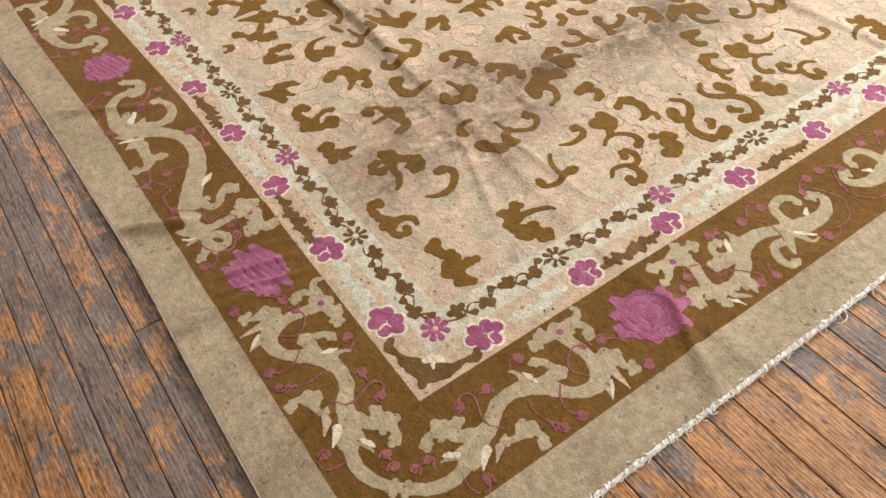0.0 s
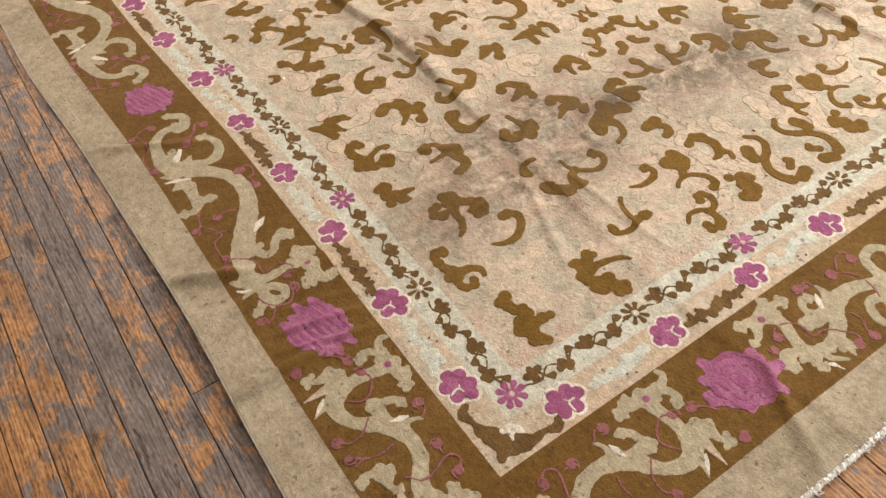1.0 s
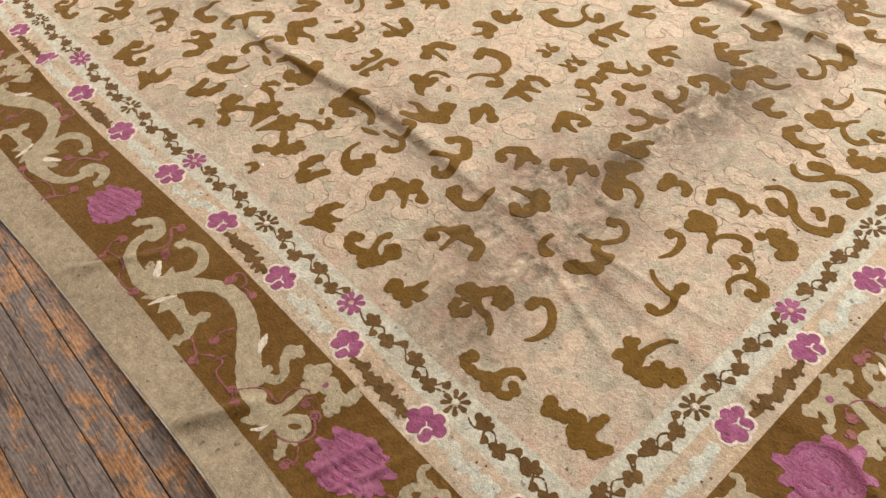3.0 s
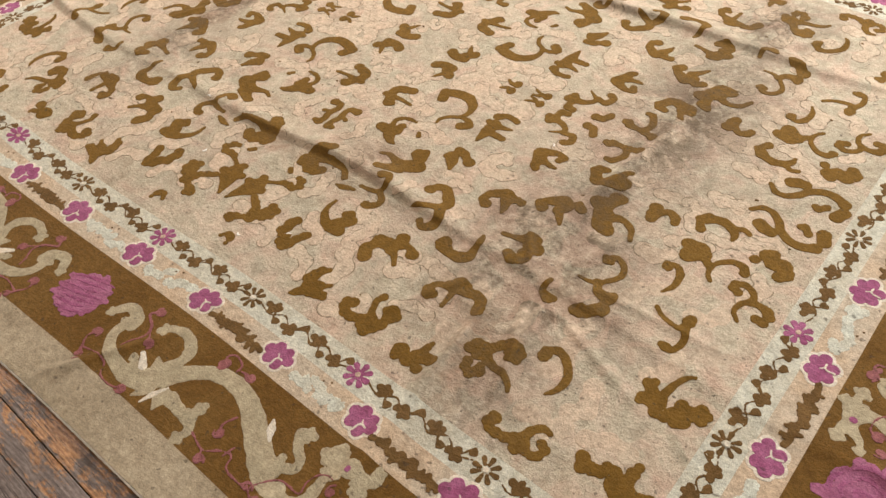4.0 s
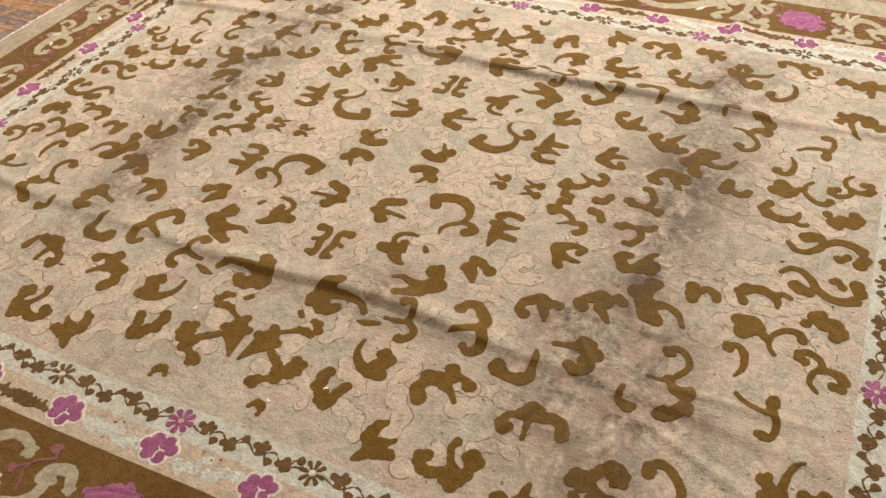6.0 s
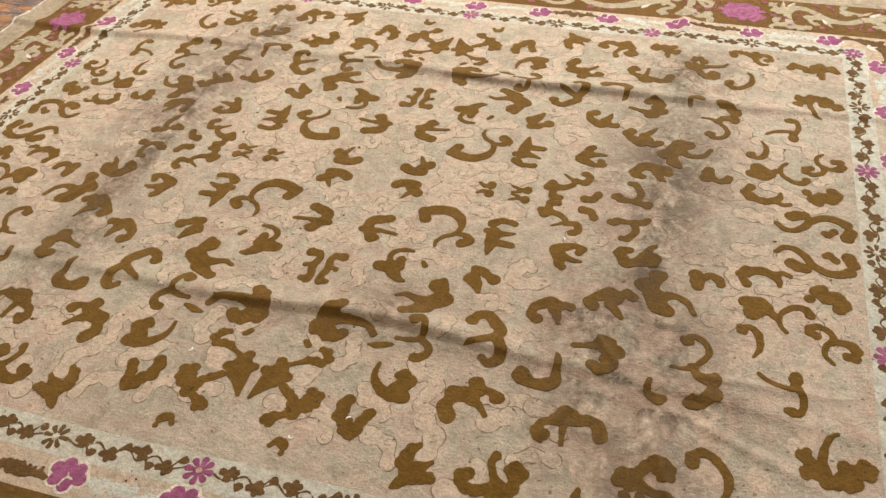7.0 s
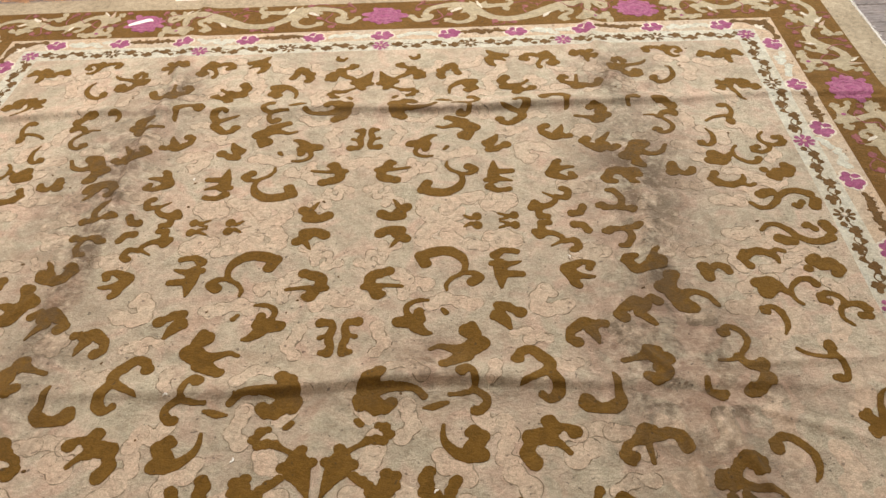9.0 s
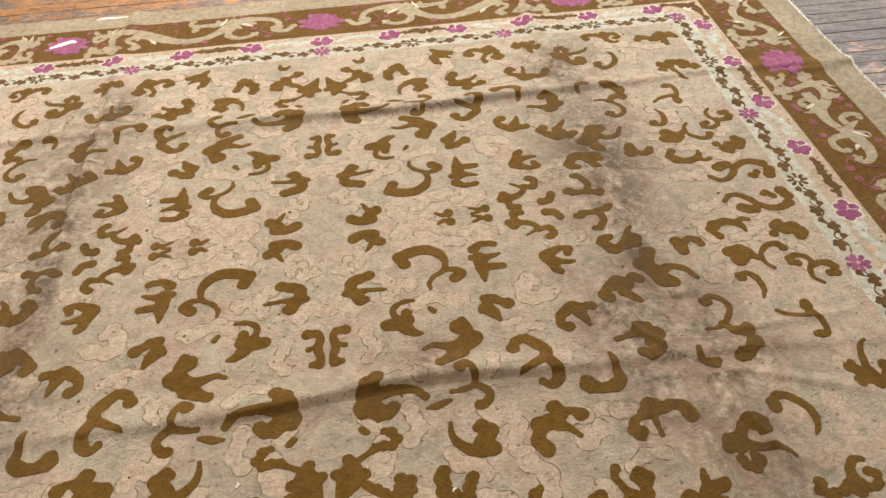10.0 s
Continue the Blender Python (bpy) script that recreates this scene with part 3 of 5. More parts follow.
cloud(0.428, -0.345, [(-1.8, 2.3, 1.5), (0.2, 2.1, 1.5)], [(3.5, 0.0, 1.7)], [(1.0, 1.3, 1.2), (3.5, 0.3, 1.2)], [(-2.0, -0.8, 2.0), (-0.4, -2.8, 1.5), (0.7, -5.2, 0.6)], [(-3.3, -1.4, 1.1)])  # arch
cloud(0.354, -0.015, [(-3.2, -0.5, 0.4), (-1.0, 0.6, 0.7)], [(0.6, -0.1, 1.4)])  # speck_a
cloud(0.457, -0.016, [(-3.4, -1.0, 0.4), (-0.7, -0.1, 0.6), (1.2, -0.2, 1.1)], [(-3.1, 1.2, 0.3), (-0.8, 0.7, 0.5)])  # speck_b
cloud(0.567, -0.057, [(-4.4, 1.2, 1.2), (-3.2, -0.2, 1.5)], [(-2.4, 4.2, 1.2), (-0.2, 4.7, 1.0)], [(-2.2, 0.9, 1.3), (1.2, 0.2, 0.9), (3.1, -2.2, 0.8), (-0.3, -4.6, 0.3)], [(-2.4, 3.6, 1.1), (-2.7, 0.9, 1.2)], [(3.2, -2.7, 0.8), (6.4, -2.6, 1.1), (7.2, -5.3, 1.1), (5.7, -6.2, 1.0)])  # spray
cloud(0.656, -0.029, [(-2.1, 0.9, 1.0), (0.4, 0.5, 1.2), (1.6, -1.5, 1.0)])  # bean
cloud(0.762, -0.058, [(-3.3, 0.9, 1.3), (-4.3, 1.1, 1.0)], [(-2.6, 1.7, 1.0), (1.3, 2.0, 0.8), (5.2, 2.6, 1.1)], [(2.0, 1.8, 1.0), (2.9, -1.5, 1.0), (1.0, -4.7, 1.1), (-0.4, -4.9, 0.8)])  # trident
cloud(0.619, -0.205, [(-2.1, 1.1, 2.0), (-0.9, -1.6, 1.7), (-0.4, -4.3, 1.2), (0.4, -4.9, 0.9)], [(-1.1, 2.2, 1.6), (2.3, 3.6, 1.0), (4.7, 2.9, 1.1), (3.8, 1.5, 0.9)], [(-0.2, -1.0, 1.2), (3.2, -1.8, 0.8), (4.9, -1.8, 0.5)])  # frog
cloud(0.811, -0.175, [(-2.5, 2.7, 1.1), (-4.6, 2.0, 1.6)], [(-4.9, 1.0, 1.4), (-2.9, -2.1, 1.7), (-0.2, -2.3, 1.8), (3.5, -0.7, 2.0)], [(4.2, 0.6, 1.7), (1.1, 0.2, 1.1)], [(1.8, 0.3, 1.2), (2.6, 3.2, 0.9), (4.0, 4.9, 0.5)])  # crab
cloud(0.625, -0.402, [(-2.7, -4.2, 1.3), (-4.1, -3.2, 1.3), (-3.9, -0.7, 1.2), (-2.4, 0.7, 1.5), (-0.3, 2.2, 1.6), (1.7, 1.2, 1.7)], [(1.1, 0.7, 1.3), (3.6, 1.8, 1.2), (4.8, 1.6, 1.0)], [(1.1, -0.1, 1.6), (2.2, -2.4, 1.0), (2.7, -4.3, 0.5)])  # mushroom_a
cloud(0.761, -0.335, [(-3.6, -3.1, 1.3), (-5.2, -2.1, 1.2), (-3.7, -0.2, 1.0)], [(-2.7, 0.3, 1.5), (-0.2, 1.9, 2.1), (1.8, 0.4, 1.8)], [(2.1, 0.9, 1.2), (3.7, 2.8, 1.0), (5.3, 1.3, 1.2)], [(0.5, -1.4, 1.3), (2.1, -3.7, 1.0), (3.9, -6.1, 0.5)])  # mushroom_b
cloud(0.869, -0.282, [(-0.2, 5.4, 2.1), (0.8, 6.0, 1.5)], [(-2.6, 1.1, 2.7), (-4.2, 0.9, 1.5)], [(-0.4, -1.3, 2.6), (1.1, -4.5, 2.5), (3.2, -5.5, 1.9)], [(-0.5, 4.0, 1.6), (-1.3, 1.2, 1.9)], [(1.5, -1.0, 1.6), (4.7, -0.2, 1.0), (7.8, -1.6, 0.9), (9.7, -5.3, 0.6)])  # whale
cloud(0.507, -0.530, [(-5.9, 3.6, 1.3), (-4.9, 5.7, 1.3), (-2.4, 6.4, 1.4), (0.0, 4.3, 1.6), (1.8, 2.2, 1.5), (1.4, -0.1, 1.5)], [(1.2, -0.5, 1.3), (-1.7, -2.0, 1.0), (-4.3, -3.3, 0.7), (-5.6, -4.3, 0.3)], [(1.8, -1.1, 1.5), (3.3, -3.9, 1.4), (3.0, -6.5, 1.5), (1.0, -7.8, 1.2), (-0.6, -6.6, 0.8)])  # three
cloud(0.334, -0.730, [(0.6, 3.8, 1.6), (-0.3, 3.4, 1.2)], [(2.6, 2.4, 1.6)], [(1.6, 1.3, 1.8), (0.3, -0.8, 2.1), (2.3, -2.2, 1.7), (-0.6, -2.2, 1.8)], [(-6.2, 5.4, 0.5), (-6.2, 2.4, 0.7), (-4.8, -0.1, 1.1), (-2.7, -1.8, 1.4), (-0.6, -2.2, 1.8)])  # hookleaf
cloud(0.265, -0.833, [(-2.2, 4.4, 1.4)], [(-2.9, 2.9, 1.7)], [(-2.4, 1.3, 1.4)], [(-3.1, -0.1, 1.4)], [(-1.4, -1.1, 1.6)], [(-0.7, -3.3, 1.2)], [(1.3, -3.8, 1.6)], [(2.1, -2.5, 1.6)], [(2.5, -0.3, 1.4)], [(3.3, 1.6, 1.4)], [(3.9, 2.2, 1.2)], [(-0.4, -1.0, 1.2)])  # clover
cloud(0.500, -0.710, [(1.0, 4.0, 1.8), (2.0, 2.8, 1.6)], [(-3.5, 0.1, 1.8), (-0.6, 0.4, 2.1), (2.1, 2.1, 1.6)], [(2.3, 2.5, 1.2), (4.9, 2.5, 1.0), (6.4, 1.4, 1.4)], [(-3.5, -1.5, 1.2), (-4.3, -3.9, 1.7), (-2.9, -6.2, 1.8)], [(1.2, -0.6, 1.3), (3.0, -1.6, 0.9), (5.0, -3.9, 0.6)])  # table
cloud(0.444, -0.915, [(-2.1, 4.5, 1.3)], [(-0.8, 5.5, 0.8)], [(-2.6, 2.6, 1.6)], [(-3.0, 0.7, 1.6)], [(-1.3, -0.6, 2.0)], [(0.7, 0.4, 1.6)], [(-3.4, -5.3, 0.5), (-2.4, -4.0, 1.2), (-1.1, -2.6, 1.5)], [(0.7, 0.4, 1.1), (2.3, 1.6, 0.7), (3.0, 2.3, 0.6)], [(2.1, -1.6, 1.4)], [(3.8, -1.5, 1.1)], [(3.6, -0.5, 0.8)], [(0.2, -2.3, 1.4)])  # tree
cloud(0.606, -0.897, [(-5.1, 0.3, 1.4)], [(-6.7, -0.3, 1.3)], [(-6.4, -1.9, 1.2)], [(-4.8, -3.0, 1.4)], [(-2.7, -3.1, 1.4)], [(-2.5, -3.0, 1.2), (-0.3, -1.9, 1.3)], [(1.5, -1.3, 2.0)], [(0.7, -3.2, 1.4)], [(2.4, -4.1, 1.5)], [(3.4, -2.1, 1.7)], [(4.5, -0.4, 1.5)], [(4.3, 3.6, 1.9)], [(5.7, 3.2, 1.4)], [(4.6, 1.9, 1.6)], [(2.8, 3.3, 1.0)], [(1.0, -0.0, 0.9), (-0.4, 2.1, 0.8), (-1.1, 4.3, 0.8), (-0.5, 5.9, 0.9)])  # triple
cloud(0.634, -0.617, [(-3.3, 0.3, 1.9), (-4.1, -0.5, 1.3)], [(-2.6, -1.0, 1.9), (0.0, -1.7, 1.3), (2.9, -1.3, 1.8), (4.5, 0.2, 1.5), (4.4, 3.0, 0.9), (4.3, 5.8, 0.9), (3.7, 7.3, 0.5)])  # wave
cloud(0.778, -0.509, [(-7.6, 0.8, 0.7), (-4.9, 1.4, 0.8), (-2.2, 2.3, 1.2)], [(-1.0, 3.9, 1.7), (0.2, 3.3, 1.9)], [(0.2, 1.8, 2.1), (2.6, 0.6, 1.9)], [(0.8, -1.4, 1.9), (1.4, -3.5, 1.9), (-1.0, -5.2, 1.6), (-2.4, -4.2, 1.2)])  # fist
cloud(1.001, -0.535, [(-3.7, 11.6, 1.1), (-4.7, 11.0, 0.8)], [(-5.1, 11.9, 0.8), (-2.8, 13.3, 0.9), (-0.0, 11.8, 0.8), (0.8, 8.9, 0.8), (-0.7, 6.2, 0.7), (-3.4, 3.4, 0.7), (-7.3, 3.2, 0.4)], [(-2.7, 4.2, 0.9), (-0.9, 1.7, 1.2), (2.0, 1.3, 1.9), (2.6, 2.7, 0.9)], [(2.3, -2.6, 2.1), (1.1, -3.4, 1.3)], [(-1.6, -5.7, 2.0), (-2.6, -6.1, 1.3)], [(0.0, -5.3, 1.4), (2.3, -2.6, 1.6)])  # serpent
cloud(0.903, -0.595, [(-1.7, 3.8, 0.6), (-2.0, 1.7, 0.8), (-1.5, 0.0, 0.9), (0.6, -1.0, 1.5)], [(1.8, -0.2, 0.9)])  # comma
cloud(0.732, -0.723, [(-5.4, -4.2, 1.7), (-4.1, -3.5, 0.9)], [(-6.3, -3.2, 1.2), (-5.6, -0.9, 1.1), (-2.9, 0.4, 1.1)], [(-1.3, 2.8, 1.8), (0.4, 2.7, 1.6)], [(-2.9, 0.7, 1.5), (0.9, 1.5, 1.4), (4.2, 2.3, 1.4), (6.1, 1.3, 1.4), (6.9, -0.5, 1.6), (7.2, -1.6, 1.2)], [(-1.2, 0.3, 0.9), (-0.9, -2.1, 0.7), (-0.6, -5.1, 0.5)])  # gate
cloud(0.912, -0.818, [(-5.9, -0.6, 1.4)], [(-5.1, 1.1, 1.6)], [(-3.4, 1.4, 1.5)], [(-3.4, -0.7, 1.6)], [(-4.1, -3.7, 1.2)], [(-3.7, -5.2, 1.2)], [(-1.9, -5.9, 1.3)], [(-0.7, -4.4, 1.5)], [(-1.0, -2.9, 1.0)], [(-2.5, 0.5, 1.4), (-1.7, 2.7, 1.2)], [(-0.7, 4.1, 1.4)], [(0.9, 5.5, 1.5)], [(3.0, 5.6, 1.3)], [(4.2, 4.8, 1.2)], [(4.0, 2.8, 1.3)], [(2.8, 2.0, 1.1)], [(1.9, 3.8, 1.4)], [(-2.0, -0.2, 1.5), (1.1, -1.4, 0.9), (3.8, -1.9, 0.9), (6.0, -2.8, 0.8), (7.3, -4.6, 0.5)])  # knot
cloud(1.019, -0.739, [(-2.4, -0.2, 1.5), (-2.0, 0.8, 1.0)], [(-2.9, 1.2, 0.9), (-0.5, 2.7, 1.1), (2.8, 1.1, 1.0), (4.9, -2.4, 1.0), (4.6, -5.9, 0.7), (3.2, -8.1, 0.3)])  # big_hook
cloud(1.268, -0.675, [(-6.0, 1.2, 1.3)], [(-5.0, 2.3, 1.0)], [(-4.6, 0.1, 1.4)], [(-5.3, -2.5, 1.3)], [(-5.4, -3.6, 1.0)], [(-3.5, -2.3, 1.6)], [(-1.7, -1.6, 1.4)], [(-1.5, -4.1, 1.4)], [(0.3, -4.1, 1.2)], [(0.8, -2.5, 1.1)], [(2.2, 0.5, 1.5)], [(1.9, -2.2, 1.6)], [(3.9, -2.7, 1.6)], [(4.5, 0.0, 1.7)], [(5.9, 2.0, 1.4)], [(7.3, 1.4, 1.2)], [(6.8, -0.4, 1.2)], [(2.8, -4.2, 1.0)], [(-2.3, -0.4, 1.1), (-1.9, 2.4, 0.9), (-1.2, 5.1, 0.7), (-0.2, 7.1, 0.6), (1.2, 8.1, 0.4)])  # cap
cloud(1.073, -0.934, [(-6.9, 0.4, 1.4)], [(-7.6, -1.1, 1.2)], [(-6.4, -2.1, 1.2)], [(-4.7, -2.1, 1.2)], [(-2.9, -1.8, 1.2)], [(-1.0, -1.0, 1.5)], [(0.3, -2.4, 1.4)], [(1.0, -0.8, 1.5)], [(2.5, -1.8, 1.0)], [(0.3, 0.4, 1.1), (0.8, 2.9, 1.0), (2.4, 4.6, 0.9), (4.1, 4.5, 0.7)], [(4.1, 1.6, 1.1)], [(5.4, 0.8, 1.1)], [(4.9, -1.0, 1.1)], [(3.8, -1.8, 1.0)])  # bud
cloud(1.273, -0.890, [(-8.0, -0.1, 1.5)], [(-7.1, -2.1, 1.3)], [(-5.4, -1.1, 1.5)], [(-3.6, -0.6, 1.3)], [(-3.0, 1.0, 1.2)], [(-1.3, 1.2, 1.3)], [(0.0, -1.4, 2.0)], [(2.8, -1.4, 1.8)], [(1.4, -3.3, 1.4)], [(5.4, -1.1, 1.6)], [(6.7, 0.2, 1.1)], [(5.2, -2.5, 1.2)], [(1.4, 3.0, 1.2)], [(1.9, 4.9, 1.0)], [(1.5, 0.5, 1.3), (1.8, 3.0, 1.1)])  # corner_leaf
cloud(1.095, -0.360, [(-1.5, 0.8, 1.3), (-2.1, 0.7, 0.8)], [(-2.0, 1.5, 0.8), (0.2, 2.2, 0.8), (2.1, 0.4, 1.0), (2.6, -2.7, 0.8), (2.3, -4.6, 0.7), (1.2, -6.7, 0.4)])  # hook_b
cloud(1.278, -0.342, [(-3.3, 1.6, 1.1)], [(-4.8, 2.2, 1.1)], [(-4.8, 3.7, 0.9), (-3.1, 4.6, 0.9), (-1.1, 4.0, 0.9), (0.3, 2.4, 0.8), (0.1, 0.5, 0.9), (-1.1, -0.5, 0.7), (-1.7, -2.9, 0.7), (-1.3, -4.5, 0.6), (0.2, -6.1, 0.4)], [(0.4, 0.7, 0.9), (2.8, 0.9, 1.0), (4.5, 0.3, 1.1)], [(5.3, -0.9, 1.3)], [(4.8, -3.1, 1.3)], [(3.2, -3.0, 1.2)])  # long_s
cloud(1.193, -0.503, [(-7.4, 3.1, 0.5), (-4.6, 1.1, 0.7), (-0.6, 0.2, 0.8), (0.8, 1.1, 0.8)], [(0.5, 3.5, 1.6), (0.6, 4.3, 1.3)], [(0.5, 1.4, 1.0), (2.1, -2.0, 0.8), (1.4, -5.8, 0.8), (-0.2, -5.9, 1.3), (-1.2, -5.8, 0.8)])  # slingshot
cloud(0.981, -0.209, [(-2.1, 1.5, 1.4), (-1.6, -0.8, 1.8), (-1.4, -2.5, 1.2)], [(-0.8, 0.2, 1.0), (1.5, 1.9, 1.1), (3.7, 0.8, 1.3), (4.2, -0.5, 0.9)])  # pad
cloud(1.109, -0.158, [(-4.2, -0.6, 1.2), (-2.7, 1.5, 1.2)], [(-2.6, -3.6, 1.3), (-3.7, -1.9, 1.0)], [(-2.8, 0.5, 1.4), (0.6, 1.8, 1.4), (3.7, 0.8, 1.3), (5.1, -0.9, 0.9), (5.3, -2.7, 0.5)], [(4.4, 1.3, 0.8), (6.2, 2.3, 0.8), (7.7, 1.5, 0.7)])  # crane
cloud(1.133, -0.270, [(-5.1, 1.4, 1.6), (-1.3, 1.8, 1.7), (-3.5, -1.4, 1.9), (-3.1, -3.0, 1.1), (-0.2, 0.3, 1.7)], [(0.0, -0.1, 1.3), (2.5, -2.4, 0.9)], [(4.6, -6.2, 0.5), (3.3, -4.7, 0.6), (2.8, -2.3, 0.7), (3.8, 0.3, 0.7), (6.5, 2.3, 0.9), (8.9, 2.2, 1.1), (9.9, 0.6, 1.0)])  # goose
cloud(1.276, -0.194, [(-2.3, 1.5, 2.1), (-1.5, 2.5, 1.5)], [(-4.4, -1.4, 1.3)], [(-0.4, -0.0, 2.2), (1.8, 0.2, 2.2)], [(2.4, -3.2, 1.6), (4.1, -2.1, 1.0)], [(3.7, -0.9, 1.2)])  # cloud_pad
cloud(1.264, -0.074, [(-11.4, 1.6, 0.6), (-8.9, 3.8, 0.9), (-6.3, 3.6, 0.9), (-4.0, 1.4, 1.1), (-2.1, -1.3, 1.1), (1.1, -3.3, 1.2), (4.3, -3.0, 1.3), (6.5, -1.8, 1.3)], [(7.4, 1.2, 1.7), (6.5, 3.6, 1.7)], [(1.9, 3.5, 1.2), (0.9, 2.9, 0.9)], [(3.3, 1.7, 1.1), (2.2, 3.1, 0.9)], [(-7.4, -1.9, 1.4), (-5.9, -2.7, 1.8), (-4.0, -3.0, 1.5)], [(-3.2, 0.0, 0.9)])  # scroll_long
cloud(0.121, -0.043, [(-4.2, 0.4, 1.6), (-1.7, 1.6, 1.6), (1.8, 1.5, 1.5)], [(0.6, 0.0, 1.5), (3.4, -1.9, 1.5)], [(1.4, -1.6, 1.0), (-0.3, -4.3, 0.6)], [(-0.9, -5.1, 0.3)])  # middle
cloud(0.120, -0.848, [(-0.5, 0.2, 0.6), (0.5, -0.2, 0.5)])  # crumb
cloud(0.767, -0.920, [(-3.3, -0.6, 2.0), (-3.5, -2.3, 1.2)], [(-0.4, -1.5, 1.4), (0.9, 0.7, 1.7), (4.0, 1.4, 1.5)], [(0.8, 1.2, 1.0), (1.1, 3.7, 0.9), (1.4, 5.2, 0.6)], [(2.8, -2.1, 1.3)])  # lizard
cloud(0.080, -0.661, [(-0.5, 0.5, 0.8), (0.5, -0.4, 0.8)])  # crumb_b

# ---- tone-on-tone clouds of the field, each with a line round it and a curl in it, drawn dark as groove shade ----
tone_count = iter(range(500))
carved = []


def tonal_cloud(x, y, *lobes, flips=ALL_FOUR):
    """A pale cloud of round lobes, centimetres from (x, y) and half widths, woven in all four quarters."""
    k = next(tone_count)
    body = [(x + a / 100, y + b / 100, r / 100) for a, b, r in lobes]
    strokes = [body] + [[(u, v, 1.18 * r)] for u, v, r in body]
    shape = outline_mesh(strokes, 0.0042, 0.0010, 0.15, 0.006)
    line = outline_mesh(strokes, 0.0019, 0.0002, 0.15, 0.006, 0.0012)
    u, v, r = body[k % len(body)]
    turn = 1.7 * k
    curl = outline_mesh([[(u + q * math.cos(turn + w), v + q * math.sin(turn + w), 0.0009) for w, q in ((0.7 * j, r * (0.95 - 0.11 * j)) for j in range(8))]], 0.0018, 0.0002)
    for flip in flips:
        level = 0.0004 + 0.000008 * k
        inlay("tonal_cloud", shape, SHELL, flip, lift=level)
        if flip == (1, 1) and x > 0.70 and y < -0.35:  # trodden flat there
            continue
        for outline in (line, curl):
            drawn = inlay("groove_shade_line", outline, GROOVE_SHADE, flip, lift=level + 0.0004)
            carved.append(drawn)


tonal_cloud(0.253, -0.073, (-4.7, 0.4, 2.3), (-1.2, -2.4, 2.7), (3.9, -0.5, 2.5), (2.0, 2.6, 2.1))
tonal_cloud(0.429, -0.084, (-3.5, 1.3, 2.1), (0.1, -1.4, 2.5), (3.3, 0.0, 2.1))
tonal_cloud(0.264, -0.030, (-5.9, -1.6, 2.1), (-4.1, 0.8, 2.1), (0.4, 1.9, 2.2), (4.4, 0.6, 1.7), (5.5, -1.5, 0.9))
tonal_cloud(0.430, -0.068, (-3.4, 1.0, 2.0), (0.2, 1.4, 2.3), (3.4, -0.4, 2.0), (-0.1, -1.9, 1.7))
tonal_cloud(0.356, -0.092, (-1.6, 0.6, 2.2), (1.5, -0.6, 1.8))
tonal_cloud(0.201, -0.244, (-2.6, -1.1, 1.6), (-1.0, 1.5, 1.6), (2.0, 0.8, 1.9), (1.7, -1.1, 1.0))
tonal_cloud(0.057, -0.285, (-4.6, -0.5, 1.9), (-2.2, 1.1, 2.3), (1.7, 0.1, 1.9), (4.1, 1.8, 1.5), (0.9, -2.3, 1.6))
tonal_cloud(0.301, -0.309, (-6.5, -0.0, 2.0), (-3.4, 1.7, 2.0), (1.1, 0.3, 2.0), (5.3, -0.1, 1.5), (3.5, -1.7, 1.2))
tonal_cloud(0.543, -0.307, (0.8, 2.4, 1.2), (-1.1, 4.5, 1.7), (-2.9, 1.5, 2.1), (-3.2, -2.1, 2.1), (-1.1, -3.1, 2.1), (2.8, -2.2, 2.2), (4.7, -1.1, 1.5))
tonal_cloud(0.668, -0.132, (-3.4, -1.4, 2.4), (-0.0, 1.0, 2.4), (3.5, 0.4, 2.1))
tonal_cloud(0.074, -0.133, (-2.2, -0.9, 0.8), (-1.4, 1.8, 1.2), (1.9, 0.5, 1.4), (1.7, -1.6, 1.0))
tonal_cloud(-0.044, -0.155, (-1.4, -0.4, 1.7), (1.4, 0.4, 1.5))
tonal_cloud(-0.105, -0.092, (-2.3, 0.6, 1.6), (0.9, -1.8, 1.6), (1.6, 1.0, 1.4))
tonal_cloud(0.507, -0.430, (-2.4, -0.3, 1.6), (0.1, 0.8, 1.5), (2.2, -0.5, 1.0))
tonal_cloud(0.390, -0.537, (0.4, 2.5, 1.7), (0.3, -0.6, 1.4), (-0.8, -1.9, 1.1))
tonal_cloud(0.569, -0.512, (-2.5, 0.3, 1.7), (0.0, -0.9, 1.7), (2.4, 0.5, 1.3))
tonal_cloud(0.720, -0.412, (-2.1, 0.8, 2.0), (0.4, 2.4, 2.2), (2.3, -1.0, 2.0), (-0.8, -2.2, 1.7))
tonal_cloud(0.415, -0.754, (-0.4, 2.5, 1.6), (-1.0, -0.8, 1.7), (1.4, -1.7, 1.4))
tonal_cloud(0.622, -0.695, (-2.7, 0.3, 1.6), (0.1, 0.7, 1.8), (2.5, -1.0, 1.3))
tonal_cloud(0.578, -0.748, (-1.6, -1.2, 2.5), (1.5, 1.1, 2.3))
tonal_cloud(0.490, -0.419, (-4.6, 0.5, 1.2), (-1.4, 1.3, 1.3), (2.0, -0.8, 1.3), (4.0, -0.9, 1.0))
tonal_cloud(0.659, -0.132, (-2.7, 0.7, 2.1), (0.3, -0.8, 2.1), (2.6, 0.2, 1.4))
tonal_cloud(0.877, -0.129, (-2.7, -0.7, 1.7), (0.3, -1.0, 1.5), (2.4, 1.7, 0.8))
tonal_cloud(0.866, -0.052, (-1.8, 0.7, 1.7), (1.8, -0.7, 1.8))
